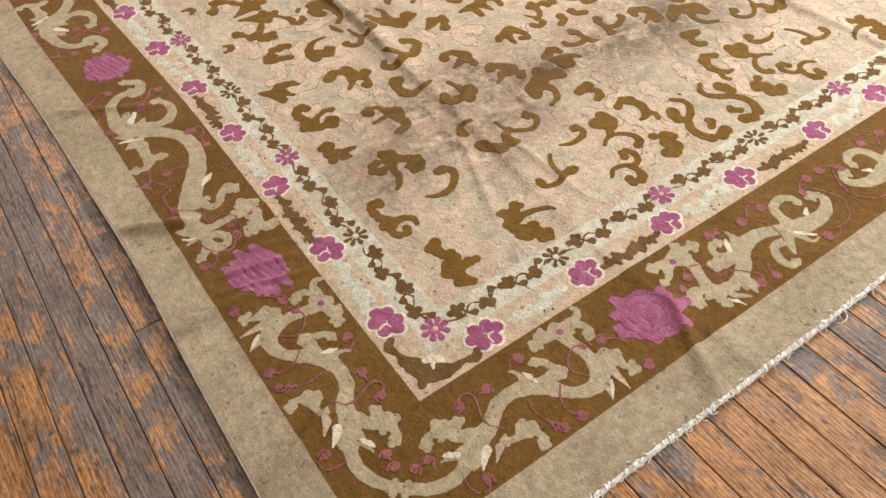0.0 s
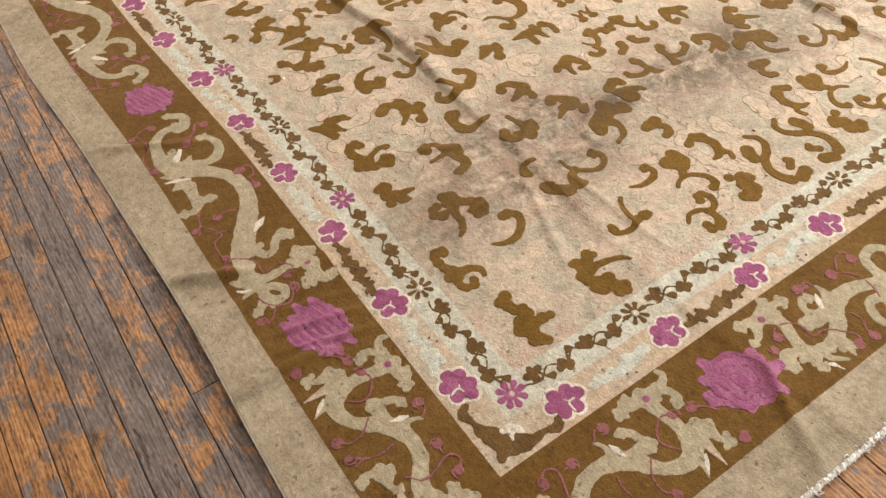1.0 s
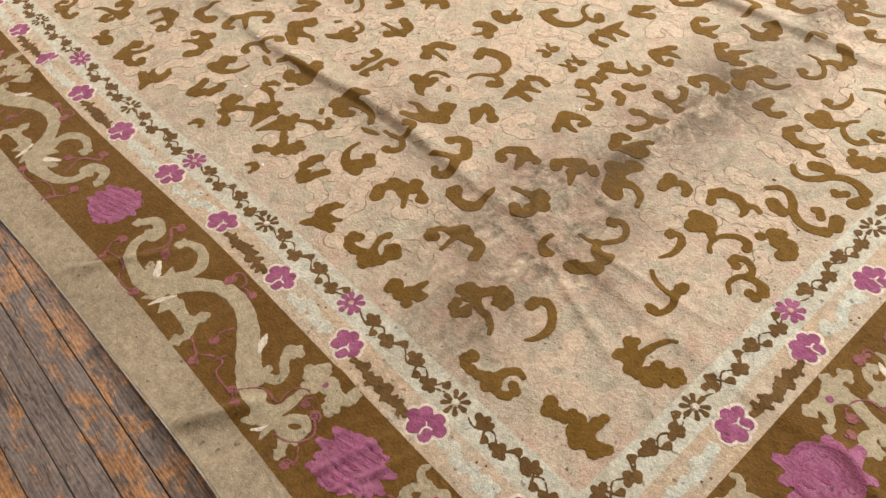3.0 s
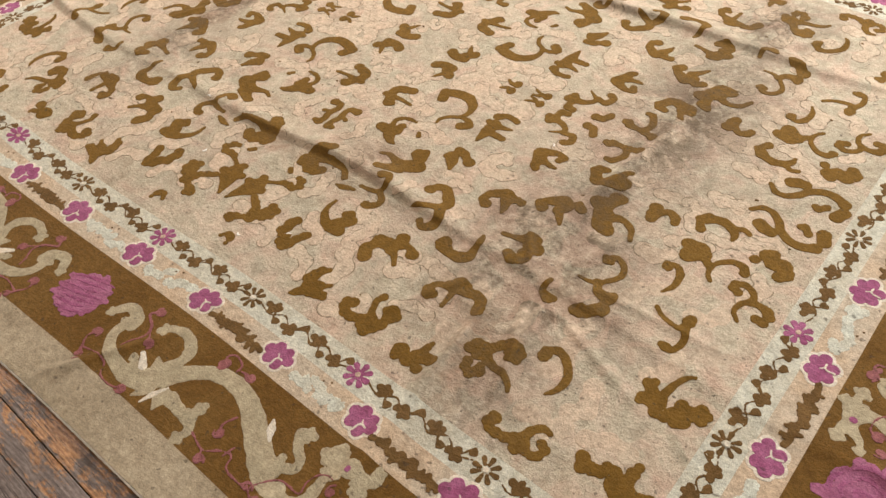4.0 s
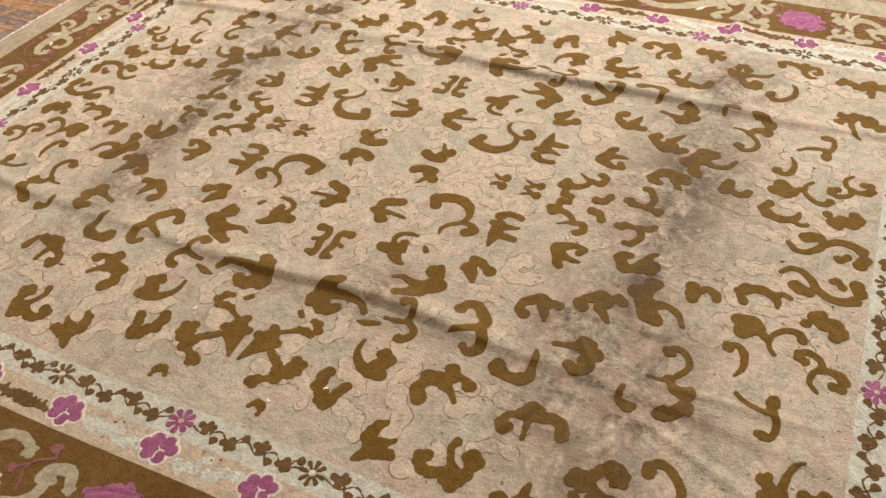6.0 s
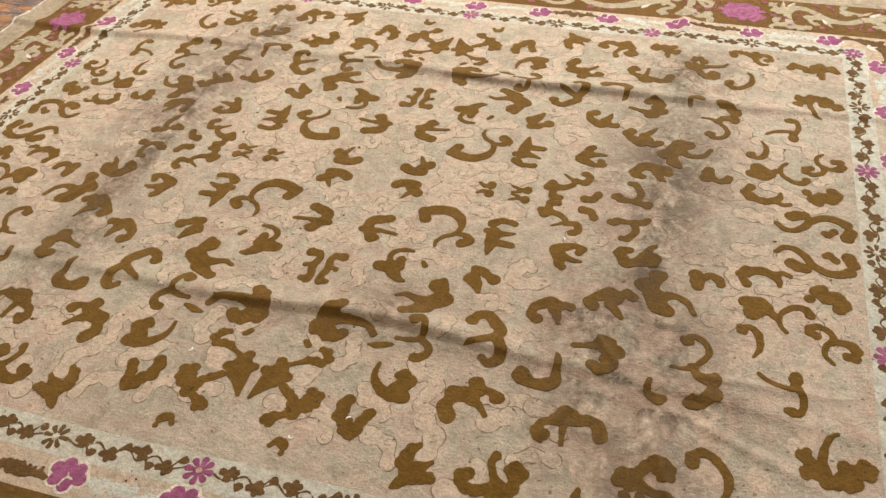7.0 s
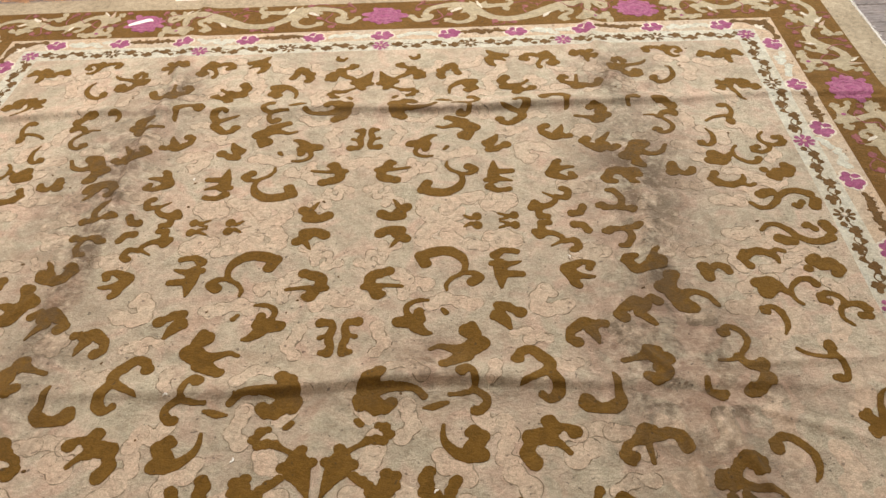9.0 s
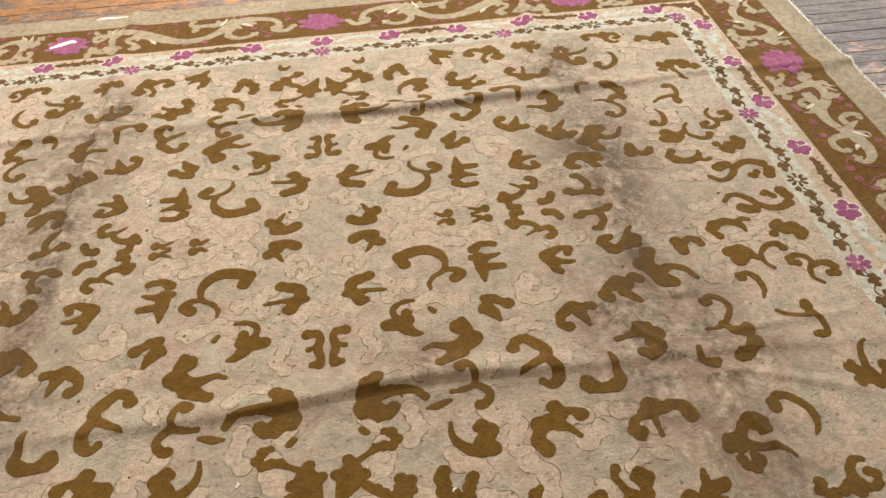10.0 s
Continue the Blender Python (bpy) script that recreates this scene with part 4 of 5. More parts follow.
tonal_cloud(0.978, -0.136, (-3.4, -0.4, 1.8), (-0.0, -0.0, 2.0), (3.3, 0.4, 1.4))
tonal_cloud(1.104, -0.069, (-2.1, -0.7, 2.0), (2.1, 0.8, 1.9))
tonal_cloud(1.092, -0.070, (-3.6, 0.3, 1.6), (-0.1, 0.5, 2.0), (3.6, -1.0, 1.5))
tonal_cloud(1.150, -0.201, (-3.0, -0.7, 1.5), (0.2, -0.3, 1.6), (2.8, 0.9, 1.3))
tonal_cloud(1.236, -0.146, (-3.9, -0.7, 1.5), (0.8, 0.7, 2.1), (3.2, 0.1, 1.5))
tonal_cloud(0.886, -0.028, (-4.0, -0.8, 1.8), (0.2, -0.3, 1.9), (3.8, 1.1, 1.4))
tonal_cloud(1.035, -0.330, (-2.9, -0.7, 2.1), (0.1, -1.1, 2.4), (2.9, 1.7, 1.7))
tonal_cloud(0.911, -0.377, (-1.8, 0.2, 2.0), (1.9, -0.1, 2.1))
scatter = random.Random(21)
spots = []
while len(spots) < 34:
    x, y = scatter.uniform(0.08, 1.28), scatter.uniform(-0.92, -0.08)
    if (y < -0.66 or x > 1.0 or x < 0.20) and all(math.hypot(x - a, y - b) > 0.095 for a, b in spots):
        spots.append((x, y))
for x, y in spots:
    turn, n = scatter.uniform(0, 6.28), scatter.choice((3, 4, 4))
    run = [(4.6 * (j / (n - 1) - 0.5) * 1.8, 1.3 * math.sin(2.4 * j + turn)) for j in range(n)]
    tonal_cloud(x, y, *[(a * math.cos(turn) - b * math.sin(turn), a * math.sin(turn) + b * math.cos(turn), scatter.uniform(1.4, 2.3)) for a, b in run])

# the painted groove lines are too fine to tell apart: one part for all
line_v, line_f = [], []
for drawn in carved:
    n0 = len(line_v)
    line_v += [tuple(v.co) for v in drawn.data.vertices]
    line_f += [tuple(n0 + i for i in p.vertices) for p in drawn.data.polygons]
    bpy.data.objects.remove(drawn)
mesh_object("groove_shade_line", line_v, line_f, GROOVE_SHADE, rug, False, "thin dark lines painted as groove shade round the tonal clouds")["kind"] = "stuff"

# ---- dragons and tendrils of the wide border ----
def figure(name, material, lift, corner, x, y, *strokes):
    """One figure of the wide border, mirrored over both middle lines and, at a corner, over its diagonal too."""
    if material is DRAGON:  # scrolls end in round knobs
        strokes = tuple([(a, b, 1.04 * r) for a, b, r in s] for s in strokes)
        for s in list(strokes):
            for (a, b, r), (c, e, _) in ((s[0], s[1]), (s[-1], s[-2])):
                if 0.55 < r < 1.3:  # a trefoil of three knobs
                    u, v = (a - c) / math.hypot(a - c, b - e), (b - e) / math.hypot(a - c, b - e)
                    strokes += ([(a + 0.4 * u, b + 0.4 * v, 1.15 * r)], [(a - v * 1.35 * r - u * 0.6 * r, b + u * 1.35 * r - v * 0.6 * r, 0.80 * r)], [(a + v * 1.35 * r - u * 0.6 * r, b - u * 1.35 * r - v * 0.6 * r, 0.80 * r)])
    if material is ROSE_DULL:  # tendrils end in round buds
        buds = tuple([(a, b, 1.15 * r)] for s in strokes for a, b, r in (s[0], s[-1]) if r > 0.45)
        strokes = tuple([(a, b, min(r, 0.30)) for a, b, r in s] for s in strokes if len(s) > 1) + buds
        for (a, b, r), in buds:  # each bud sits in a small curl
            strokes += ([(a + 1.5 * math.cos(w + 3 * a) * (1 - 0.12 * w), b + 1.5 * math.sin(w + 3 * a) * (1 - 0.12 * w), 0.22) for w in (0, 0.8, 1.6, 2.4, 3.2)],)
    shape = outline_mesh([[(x + a / 100, y + b / 100, r / 100) for a, b, r in s] for s in strokes], 0.0036 if material is DRAGON else 0.0026, 0.0010, 0.06 if material is DRAGON else 0.0, 0.004 if material is DRAGON else 0.0)
    for flip in ALL_FOUR:
        inlay(name, shape, material, flip, False, lift)
        if corner:
            inlay(name, shape, material, flip, True, lift + 0.0007)


figure("dragon_figure", DRAGON, 0.0011, False, 0.590, -1.281, [(-48.4, 1.5, 0.7), (-47.1, 3.5, 1.3), (-45.0, 5.4, 1.5), (-41.0, 4.1, 1.5), (-40.3, 1.8, 1.3)],
       [(-41.9, 2.5, 1.1), (-42.3, -0.4, 1.3), (-41.4, -3.2, 1.3), (-38.6, -5.4, 1.5), (-34.5, -6.6, 1.6), (-29.2, -7.1, 2.2), (-25.0, -5.2, 3.0), (-21.9, -1.9, 2.7), (-18.7, 1.6, 2.0), (-15.6, 4.2, 1.8), (-12.2, 5.9, 2.0), (-7.6, 6.4, 2.1), (-2.5, 5.3, 2.2), (2.0, 3.1, 2.6), (6.7, 0.3, 2.8), (10.1, -1.9, 2.9), (13.3, -4.2, 2.2), (17.2, -5.4, 1.6), (21.1, -4.8, 1.5), (23.5, -2.6, 1.6), (23.7, 0.2, 1.5), (23.1, 3.0, 1.0), (23.3, 5.1, 1.0)],
       [(-29.3, -5.4, 1.7), (-32.5, -3.2, 0.6)],
       [(-25.4, -2.1, 1.7), (-27.7, 0.1, 0.4)],
       [(-24.0, -0.3, 1.5), (-22.8, 2.4, 1.3), (-23.0, 5.1, 1.6), (-25.1, 7.2, 1.4), (-28.6, 8.1, 1.2), (-32.1, 6.9, 1.1), (-33.5, 5.5, 0.9)],
       [(-22.6, -6.4, 1.7), (-24.3, -9.7, 0.3)],
       [(-18.6, -5.7, 2.0), (-17.5, -9.2, 0.3)],
       [(-16.6, -4.9, 1.8), (-11.9, -5.5, 1.3), (-8.6, -5.8, 1.3), (-7.1, -7.4, 1.1), (-7.7, -10.2, 0.8)],
       [(-9.8, -5.4, 1.0), (-9.3, -2.8, 1.3), (-9.0, -1.7, 0.8)],
       [(23.3, 5.1, 1.2), (24.1, 7.0, 1.5), (26.3, 8.0, 2.2), (29.0, 8.1, 1.3), (31.6, 8.8, 1.2), (31.8, 10.5, 1.0), (31.1, 11.3, 0.7)],
       [(23.5, 7.7, 1.3), (19.9, 7.6, 1.1)],
       [(22.3, 8.4, 1.0), (21.8, 10.4, 0.9)],
       [(29.5, 7.1, 0.9), (30.9, 4.8, 0.9)],
       [(17.5, -3.8, 1.5), (21.4, -7.1, 1.5), (20.0, -9.6, 0.4)],
       [(21.6, -6.9, 1.5), (24.9, -5.2, 1.9), (28.3, -4.9, 1.3), (31.1, -7.1, 0.9), (31.7, -8.4, 0.6)],
       [(26.2, -4.8, 1.4), (27.8, -1.8, 1.0), (29.3, -0.4, 1.1), (31.0, -1.1, 1.0), (31.1, -3.2, 1.0), (30.6, -4.6, 0.8)],
       [(25.7, -6.9, 1.3), (27.0, -9.4, 0.3)],
       [(13.3, -0.7, 1.2), (16.9, 0.9, 1.1), (16.6, 3.1, 1.0), (14.4, 4.5, 1.1), (12.2, 7.4, 1.2), (14.5, 8.3, 0.9)])
figure("ivory_leaf", IVORY, 0.0021, False, 0.289, -1.305, [(1.6, -1.2, 1.0), (-1.5, 1.1, 0.6)])
figure("ivory_leaf", IVORY, 0.0021, False, 0.387, -1.348, [(-1.0, -2.9, 0.2), (-0.3, -0.2, 0.7), (1.2, 3.1, 0.2)])
figure("ivory_leaf", IVORY, 0.0021, False, 0.658, -1.241, [(1.6, -2.0, 0.3), (-0.2, 0.0, 1.0), (-1.4, 1.9, 0.2)])
figure("ivory_leaf", IVORY, 0.0021, False, 0.830, -1.361, [(-1.0, -1.4, 0.2), (0.2, -0.1, 0.6), (0.8, 1.6, 0.2)])
figure("eye_dot", MAGENTA, 0.0021, False, 0.849, -1.206, [(0.0, 0.0, 0.7)])
figure("rose_tendril", ROSE_DULL, 0.0021, False, 0.473, -1.187, [(-2.7, -1.4, 0.9), (-2.5, -0.8, 0.7)], [(-2.5, -1.1, 0.3), (-3.5, 0.8, 0.2), (-1.7, 2.0, 0.2), (1.1, 1.0, 0.2), (1.3, -0.8, 0.2)], [(1.4, -0.3, 0.2), (3.3, 0.1, 0.2), (5.3, 0.3, 0.8)])
figure("rose_tendril", ROSE_DULL, 0.0021, False, 0.196, -1.367, [(-4.6, -1.9, 0.6), (-5.5, -0.0, 0.3), (-7.1, 2.3, 0.2), (-6.5, 4.7, 0.9)], [(-4.8, 0.1, 0.2), (-0.6, 0.9, 0.2), (3.0, 0.2, 0.2), (4.9, -2.1, 0.2), (9.1, -2.5, 0.2), (11.8, -1.4, 0.9)])
figure("rose_tendril", ROSE_DULL, 0.0021, False, 0.225, -1.253, [(-1.4, 5.7, 1.0), (-3.4, 4.0, 0.3), (0.1, 1.7, 0.3), (1.1, -0.9, 0.2), (-0.4, -3.6, 0.2), (-1.1, -5.8, 0.2)], [(1.0, 0.8, 0.2), (3.8, -1.7, 0.9)])
figure("rose_tendril", ROSE_DULL, 0.0021, False, 0.608, -1.340, [(-3.1, 2.6, 0.8), (-4.2, 4.3, 0.2), (-3.0, 7.3, 0.2)], [(-7.8, -1.0, 0.2), (-3.7, -2.1, 0.2), (-1.8, -1.7, 0.2), (-0.1, -0.1, 0.2), (2.9, 0.8, 0.2), (4.1, -1.6, 0.2), (7.1, -2.1, 0.2), (10.6, -1.9, 0.5)], [(-2.9, -2.3, 0.2), (-2.0, -4.2, 0.8)], [(1.5, -0.4, 0.2), (2.0, 2.4, 0.2)])
figure("rose_tendril", ROSE_DULL, 0.0021, False, 0.791, -1.292, [(-4.2, -7.8, 0.9), (-7.1, -6.5, 0.2), (-5.3, -2.9, 0.2), (-2.9, -1.1, 0.2), (1.4, -0.8, 0.2), (1.0, 1.4, 0.2), (1.5, 4.1, 0.2), (3.5, 5.5, 0.2), (5.4, 5.1, 0.2)], [(6.9, 3.2, 0.6)])
figure("rose_tendril", ROSE_DULL, 0.0021, False, 0.910, -1.323, [(-4.6, -2.6, 0.2), (-1.3, -1.3, 0.2), (0.8, 1.6, 0.2), (0.6, 4.0, 0.2), (-2.1, 5.8, 0.7)], [(2.4, -4.5, 0.8), (3.0, -2.3, 0.2), (1.0, -0.3, 0.2)])
figure("dragon_figure", DRAGON, 0.0011, True, 1.642, -0.964, [(0.1, -33.8, 0.9), (1.5, -32.2, 1.1), (3.1, -30.4, 1.1), (4.5, -28.2, 1.3), (5.4, -25.7, 1.4), (5.6, -23.2, 1.4), (4.8, -20.5, 1.4), (3.1, -17.8, 2.0), (1.8, -14.9, 2.2), (1.1, -11.8, 1.7), (-0.5, -9.6, 1.6), (-1.9, -7.4, 1.6), (-2.4, -4.3, 1.5), (-1.9, -1.1, 1.8), (-0.3, 2.0, 2.0), (2.3, 4.2, 1.7), (4.8, 6.5, 1.3), (6.2, 9.1, 1.5), (6.2, 11.7, 1.8), (4.7, 13.7, 2.0), (2.1, 14.7, 1.6), (-0.4, 14.8, 1.4), (-2.9, 14.5, 1.4), (-5.4, 14.0, 1.5), (-7.4, 14.2, 1.7)],
       [(-7.2, 14.0, 1.7), (-9.2, 13.8, 1.6)],
       [(-8.3, 15.5, 1.3), (-8.4, 17.8, 1.1), (-8.9, 19.7, 0.9), (-10.0, 20.7, 0.8), (-11.1, 20.2, 0.5)],
       [(-8.1, 16.4, 1.0), (-6.5, 19.0, 0.9), (-4.3, 19.4, 0.9), (-3.4, 18.2, 0.7)],
       [(-8.1, 13.3, 1.3), (-8.3, 10.8, 1.2), (-9.0, 8.9, 1.0), (-8.1, 7.3, 0.8)],
       [(-9.1, 10.2, 0.9), (-10.3, 10.8, 0.6)],
       [(0.5, -15.5, 1.6), (-1.5, -18.2, 1.3), (-3.4, -19.4, 1.2), (-5.3, -19.7, 1.0)],
       [(-3.9, -19.0, 0.9), (-3.8, -17.2, 0.8), (-3.4, -15.7, 0.7)],
       [(-3.3, -19.6, 1.0), (-4.2, -21.5, 0.9), (-3.9, -23.5, 0.8), (-2.7, -23.9, 0.7)],
       [(2.3, -18.9, 1.4), (1.6, -22.3, 0.3), (1.4, -23.7, 0.2)],
       [(3.0, -16.1, 1.7), (5.5, -17.5, 0.9), (6.4, -19.5, 0.2)],
       [(5.0, -11.1, 0.6), (5.9, -9.2, 0.7), (5.7, -7.1, 1.1), (4.3, -6.0, 0.7)],
       [(5.4, -6.8, 1.0), (5.6, -4.5, 0.9), (7.3, -4.9, 0.7), (9.3, -4.4, 0.8), (10.1, -5.6, 0.7)],
       [(-1.5, 0.8, 1.3), (-5.3, 0.2, 0.5), (-6.8, -0.8, 0.2)],
       [(-0.6, 3.8, 1.3), (-0.3, 6.5, 1.1), (-0.2, 8.1, 0.8)],
       [(-0.5, 6.7, 1.0), (-3.5, 6.7, 0.9), (-5.0, 5.5, 0.9), (-5.3, 4.4, 0.6)],
       [(4.6, 13.6, 1.5), (5.2, 16.1, 1.3), (7.9, 16.3, 0.7), (10.9, 16.3, 0.2)],
       [(6.3, 13.6, 1.3), (9.4, 12.4, 0.4), (11.0, 11.7, 0.2)],
       [(4.1, 16.3, 1.2), (1.8, 17.8, 1.1)],
       [(3.5, 17.7, 1.0), (3.0, 20.1, 1.0), (5.3, 19.1, 0.9), (6.8, 19.3, 0.7), (8.0, 20.4, 0.9)])
figure("ivory_leaf", IVORY, 0.0021, True, 1.655, -1.177, [(-0.6, -1.4, 0.2), (-0.1, 0.0, 0.7), (0.8, 1.3, 0.5)])
figure("ivory_leaf", IVORY, 0.0021, True, 1.701, -1.129, [(-1.3, 1.5, 1.0), (-0.1, -0.0, 0.7), (1.4, -1.4, 0.2)])
figure("ivory_leaf", IVORY, 0.0021, True, 1.613, -0.946, [(-1.7, -0.5, 0.3), (-0.2, -0.0, 0.6), (1.8, 0.6, 0.2)])
figure("ivory_leaf", IVORY, 0.0021, True, 1.730, -0.830, [(-1.5, 1.2, 0.3), (-0.2, 0.1, 0.4), (1.6, -1.2, 0.2)])
figure("shell_leaf", PALE_ROSE, 0.0021, True, 1.708, -1.103, [(-1.1, 1.3, 0.9), (0.1, -0.0, 0.4), (1.1, -1.2, 0.2)])
figure("shell_leaf", PALE_ROSE, 0.0021, True, 1.726, -0.803, [(-2.1, -0.2, 0.5), (-0.3, 0.0, 0.4), (2.3, 0.2, 0.2)])
figure("eye_dot", MAGENTA, 0.0021, True, 1.564, -0.823, [(0.0, 0.0, 0.8)])
figure("rose_tendril", ROSE_DULL, 0.0021, True, 1.602, -1.070, [(-2.3, -3.4, 0.8), (-3.9, -1.4, 0.2), (-2.9, 0.4, 0.2), (-0.6, 0.2, 0.2), (2.2, -0.9, 0.2), (4.6, -0.8, 0.2), (6.9, 1.0, 0.2)], [(-1.8, 1.1, 0.2), (-1.9, 3.5, 0.8)])
figure("rose_tendril", ROSE_DULL, 0.0021, True, 1.563, -0.952, [(-0.3, 1.5, 0.9), (-0.9, 0.2, 0.2), (1.1, -1.7, 0.2)])
figure("rose_tendril", ROSE_DULL, 0.0021, True, 1.703, -0.979, [(-5.1, -0.4, 0.2), (-2.8, -0.9, 0.2), (-0.6, -0.6, 0.2), (1.1, 0.3, 0.2), (3.3, 1.8, 0.7)], [(1.0, 0.2, 0.2), (3.2, -0.3, 0.2)])
figure("rose_tendril", ROSE_DULL, 0.0021, True, 1.701, -0.922, [(-3.9, 1.4, 0.3), (-1.4, -0.7, 0.2), (1.7, -1.2, 0.2), (3.6, 0.5, 0.8)])
figure("rose_tendril", ROSE_DULL, 0.0021, True, 1.639, -0.843, [(-1.7, 3.6, 0.6), (-3.0, 2.1, 0.2), (-2.5, 0.2, 0.2), (-0.9, -1.8, 0.2), (1.1, -2.5, 0.2), (3.0, -1.4, 0.2), (4.2, -0.4, 0.2)])
figure("rose_tendril", ROSE_DULL, 0.0021, True, 1.734, -1.170, [(0.2, 2.0, 0.7), (1.9, 1.4, 0.2), (1.5, -0.6, 0.2), (-0.6, -1.4, 0.2), (-2.8, -1.3, 0.2)])
figure("rose_tendril", ROSE_DULL, 0.0021, True, 1.640, -1.236, [(0.1, -1.3, 0.7), (-0.1, -0.3, 0.2), (0.1, 1.7, 0.7)])
figure("rose_tendril", ROSE_DULL, 0.0021, True, 1.645, -0.746, [(-1.4, -2.0, 0.8), (-0.4, 0.1, 0.2), (1.9, 2.0, 0.2)])
figure("rose_tendril", ROSE_DULL, 0.0021, True, 1.728, -0.733, [(0.6, 0.1, 0.9), (-0.6, -0.1, 0.2)])
figure("dragon_figure", DRAGON, 0.0011, False, 1.644, -0.352, [(-7.9, -13.2, 1.9), (-6.3, -11.6, 1.7), (-4.1, -10.9, 1.5), (-1.5, -11.8, 1.4), (1.0, -12.6, 1.4), (3.1, -12.1, 1.2), (4.8, -10.2, 1.2), (5.0, -7.2, 1.4), (4.0, -3.9, 1.7), (2.3, -1.2, 1.8), (-0.1, 0.7, 2.1), (-1.5, 4.1, 2.0), (-1.6, 8.3, 1.7), (-0.1, 12.4, 1.6), (1.3, 15.2, 1.9), (2.9, 19.4, 2.4), (3.4, 23.5, 2.0), (2.8, 27.3, 1.6), (0.6, 30.2, 1.2), (-1.4, 30.3, 1.0), (-2.4, 28.1, 0.9)],
       [(-8.9, -11.6, 1.5), (-9.7, -9.8, 1.0), (-10.8, -10.1, 0.7)],
       [(-8.1, -10.6, 1.1), (-8.5, -8.2, 0.9), (-8.1, -6.2, 0.9)],
       [(-7.7, -14.8, 1.5), (-8.6, -17.4, 1.1), (-8.8, -19.4, 0.8)],
       [(-6.7, -16.3, 1.3), (-4.8, -17.9, 0.8), (-4.1, -20.1, 0.6)],
       [(-0.6, -1.2, 1.8), (-0.1, -5.5, 1.1), (-1.5, -6.9, 1.0)],
       [(-1.2, -3.3, 1.3), (-3.8, -4.3, 0.8), (-5.8, -2.5, 1.0), (-5.2, -0.9, 0.7)],
       [(-1.4, 0.7, 1.6), (-4.1, 2.9, 1.0), (-6.8, 2.9, 0.3)],
       [(7.1, -4.6, 1.1), (9.7, -5.5, 0.3)],
       [(5.0, -9.6, 1.1), (7.0, -10.1, 0.8), (9.5, -7.5, 0.4)],
       [(2.7, 13.4, 1.5), (5.5, 11.3, 0.9), (7.8, 10.0, 0.2)],
       [(3.6, 11.7, 1.3), (3.1, 8.4, 1.0), (5.2, 6.6, 1.1), (7.4, 6.1, 1.1), (9.2, 6.9, 1.0), (9.0, 8.8, 0.6)],
       [(3.3, 15.7, 1.3), (7.3, 16.6, 0.4), (7.4, 19.0, 0.2)],
       [(-0.0, 16.8, 1.6), (-3.0, 17.2, 1.3), (-5.3, 18.4, 1.2), (-6.1, 21.9, 1.2), (-4.3, 24.3, 1.0), (-2.6, 24.2, 0.6)],
       [(4.3, -13.8, 0.9), (1.8, -15.0, 0.9), (1.4, -17.1, 1.1), (2.9, -19.0, 0.8)],
       [(1.8, -17.1, 0.9), (3.7, -17.1, 0.9), (4.8, -18.3, 0.7)],
       [(5.7, -13.1, 0.7), (8.0, -13.0, 0.7)])
figure("ivory_leaf", IVORY, 0.0021, False, 1.608, -0.352, [(-1.5, 1.0, 0.2), (-0.0, -0.0, 0.8), (1.6, -0.9, 0.5)])
figure("ivory_leaf", IVORY, 0.0021, False, 1.734, -0.461, [(-1.2, -0.8, 0.2), (-0.3, 0.0, 0.5), (1.4, 0.7, 0.2)])
figure("ivory_leaf", IVORY, 0.0021, False, 1.692, -0.180, [(-1.6, -1.6, 0.4), (-0.2, -0.3, 0.7), (1.8, 1.8, 0.2)])
figure("ivory_leaf", IVORY, 0.0021, False, 1.646, -0.117, [(-0.6, 0.8, 0.2), (0.6, -0.8, 0.7)])
figure("eye_dot", MAGENTA, 0.0021, False, 1.569, -0.490, [(0.0, 0.0, 0.8)])
figure("rose_tendril", ROSE_DULL, 0.0021, False, 1.595, -0.228, [(-1.9, 3.2, 1.0), (-3.6, 3.7, 0.2), (-4.6, 2.5, 0.2), (-3.7, -0.1, 0.2), (-1.7, -1.9, 0.2)], [(-1.6, -4.3, 1.1), (-1.0, -2.2, 0.2), (0.8, -0.4, 0.2), (3.3, 0.4, 0.2), (6.0, 0.1, 0.2), (8.4, -0.9, 0.2)])
figure("rose_tendril", ROSE_DULL, 0.0021, False, 1.565, -0.353, [(-0.4, -1.0, 1.0), (0.4, 1.1, 0.6)])
figure("rose_tendril", ROSE_DULL, 0.0021, False, 1.661, -0.067, [(-8.7, 4.4, 1.0), (-9.0, 2.7, 0.2), (-7.4, 0.1, 0.2), (-5.6, -0.5, 0.8)], [(-6.9, 1.2, 0.2), (-4.2, 3.3, 0.2), (-0.6, 4.9, 0.2), (2.6, 4.6, 0.2), (5.7, 1.7, 0.2), (6.5, -1.4, 0.2), (6.2, -4.3, 0.2)], [(6.7, -3.0, 0.2), (8.0, -5.5, 0.2), (6.9, -7.8, 1.0)])
figure("rose_tendril", ROSE_DULL, 0.0021, False, 1.662, -0.418, [(-6.0, -7.3, 0.2), (-5.9, -4.6, 0.2), (-4.1, -2.1, 0.2), (-1.7, -2.0, 0.2), (0.0, -1.9, 0.2), (0.1, 0.6, 0.2), (1.4, 2.9, 0.2), (3.8, 4.8, 0.2), (5.3, 5.7, 0.2), (7.0, 4.1, 0.8)])
figure("rose_tendril", ROSE_DULL, 0.0021, False, 1.620, -0.507, [(0.1, 0.7, 0.9), (-1.6, 1.4, 0.2)], [(1.4, -2.2, 0.7)])
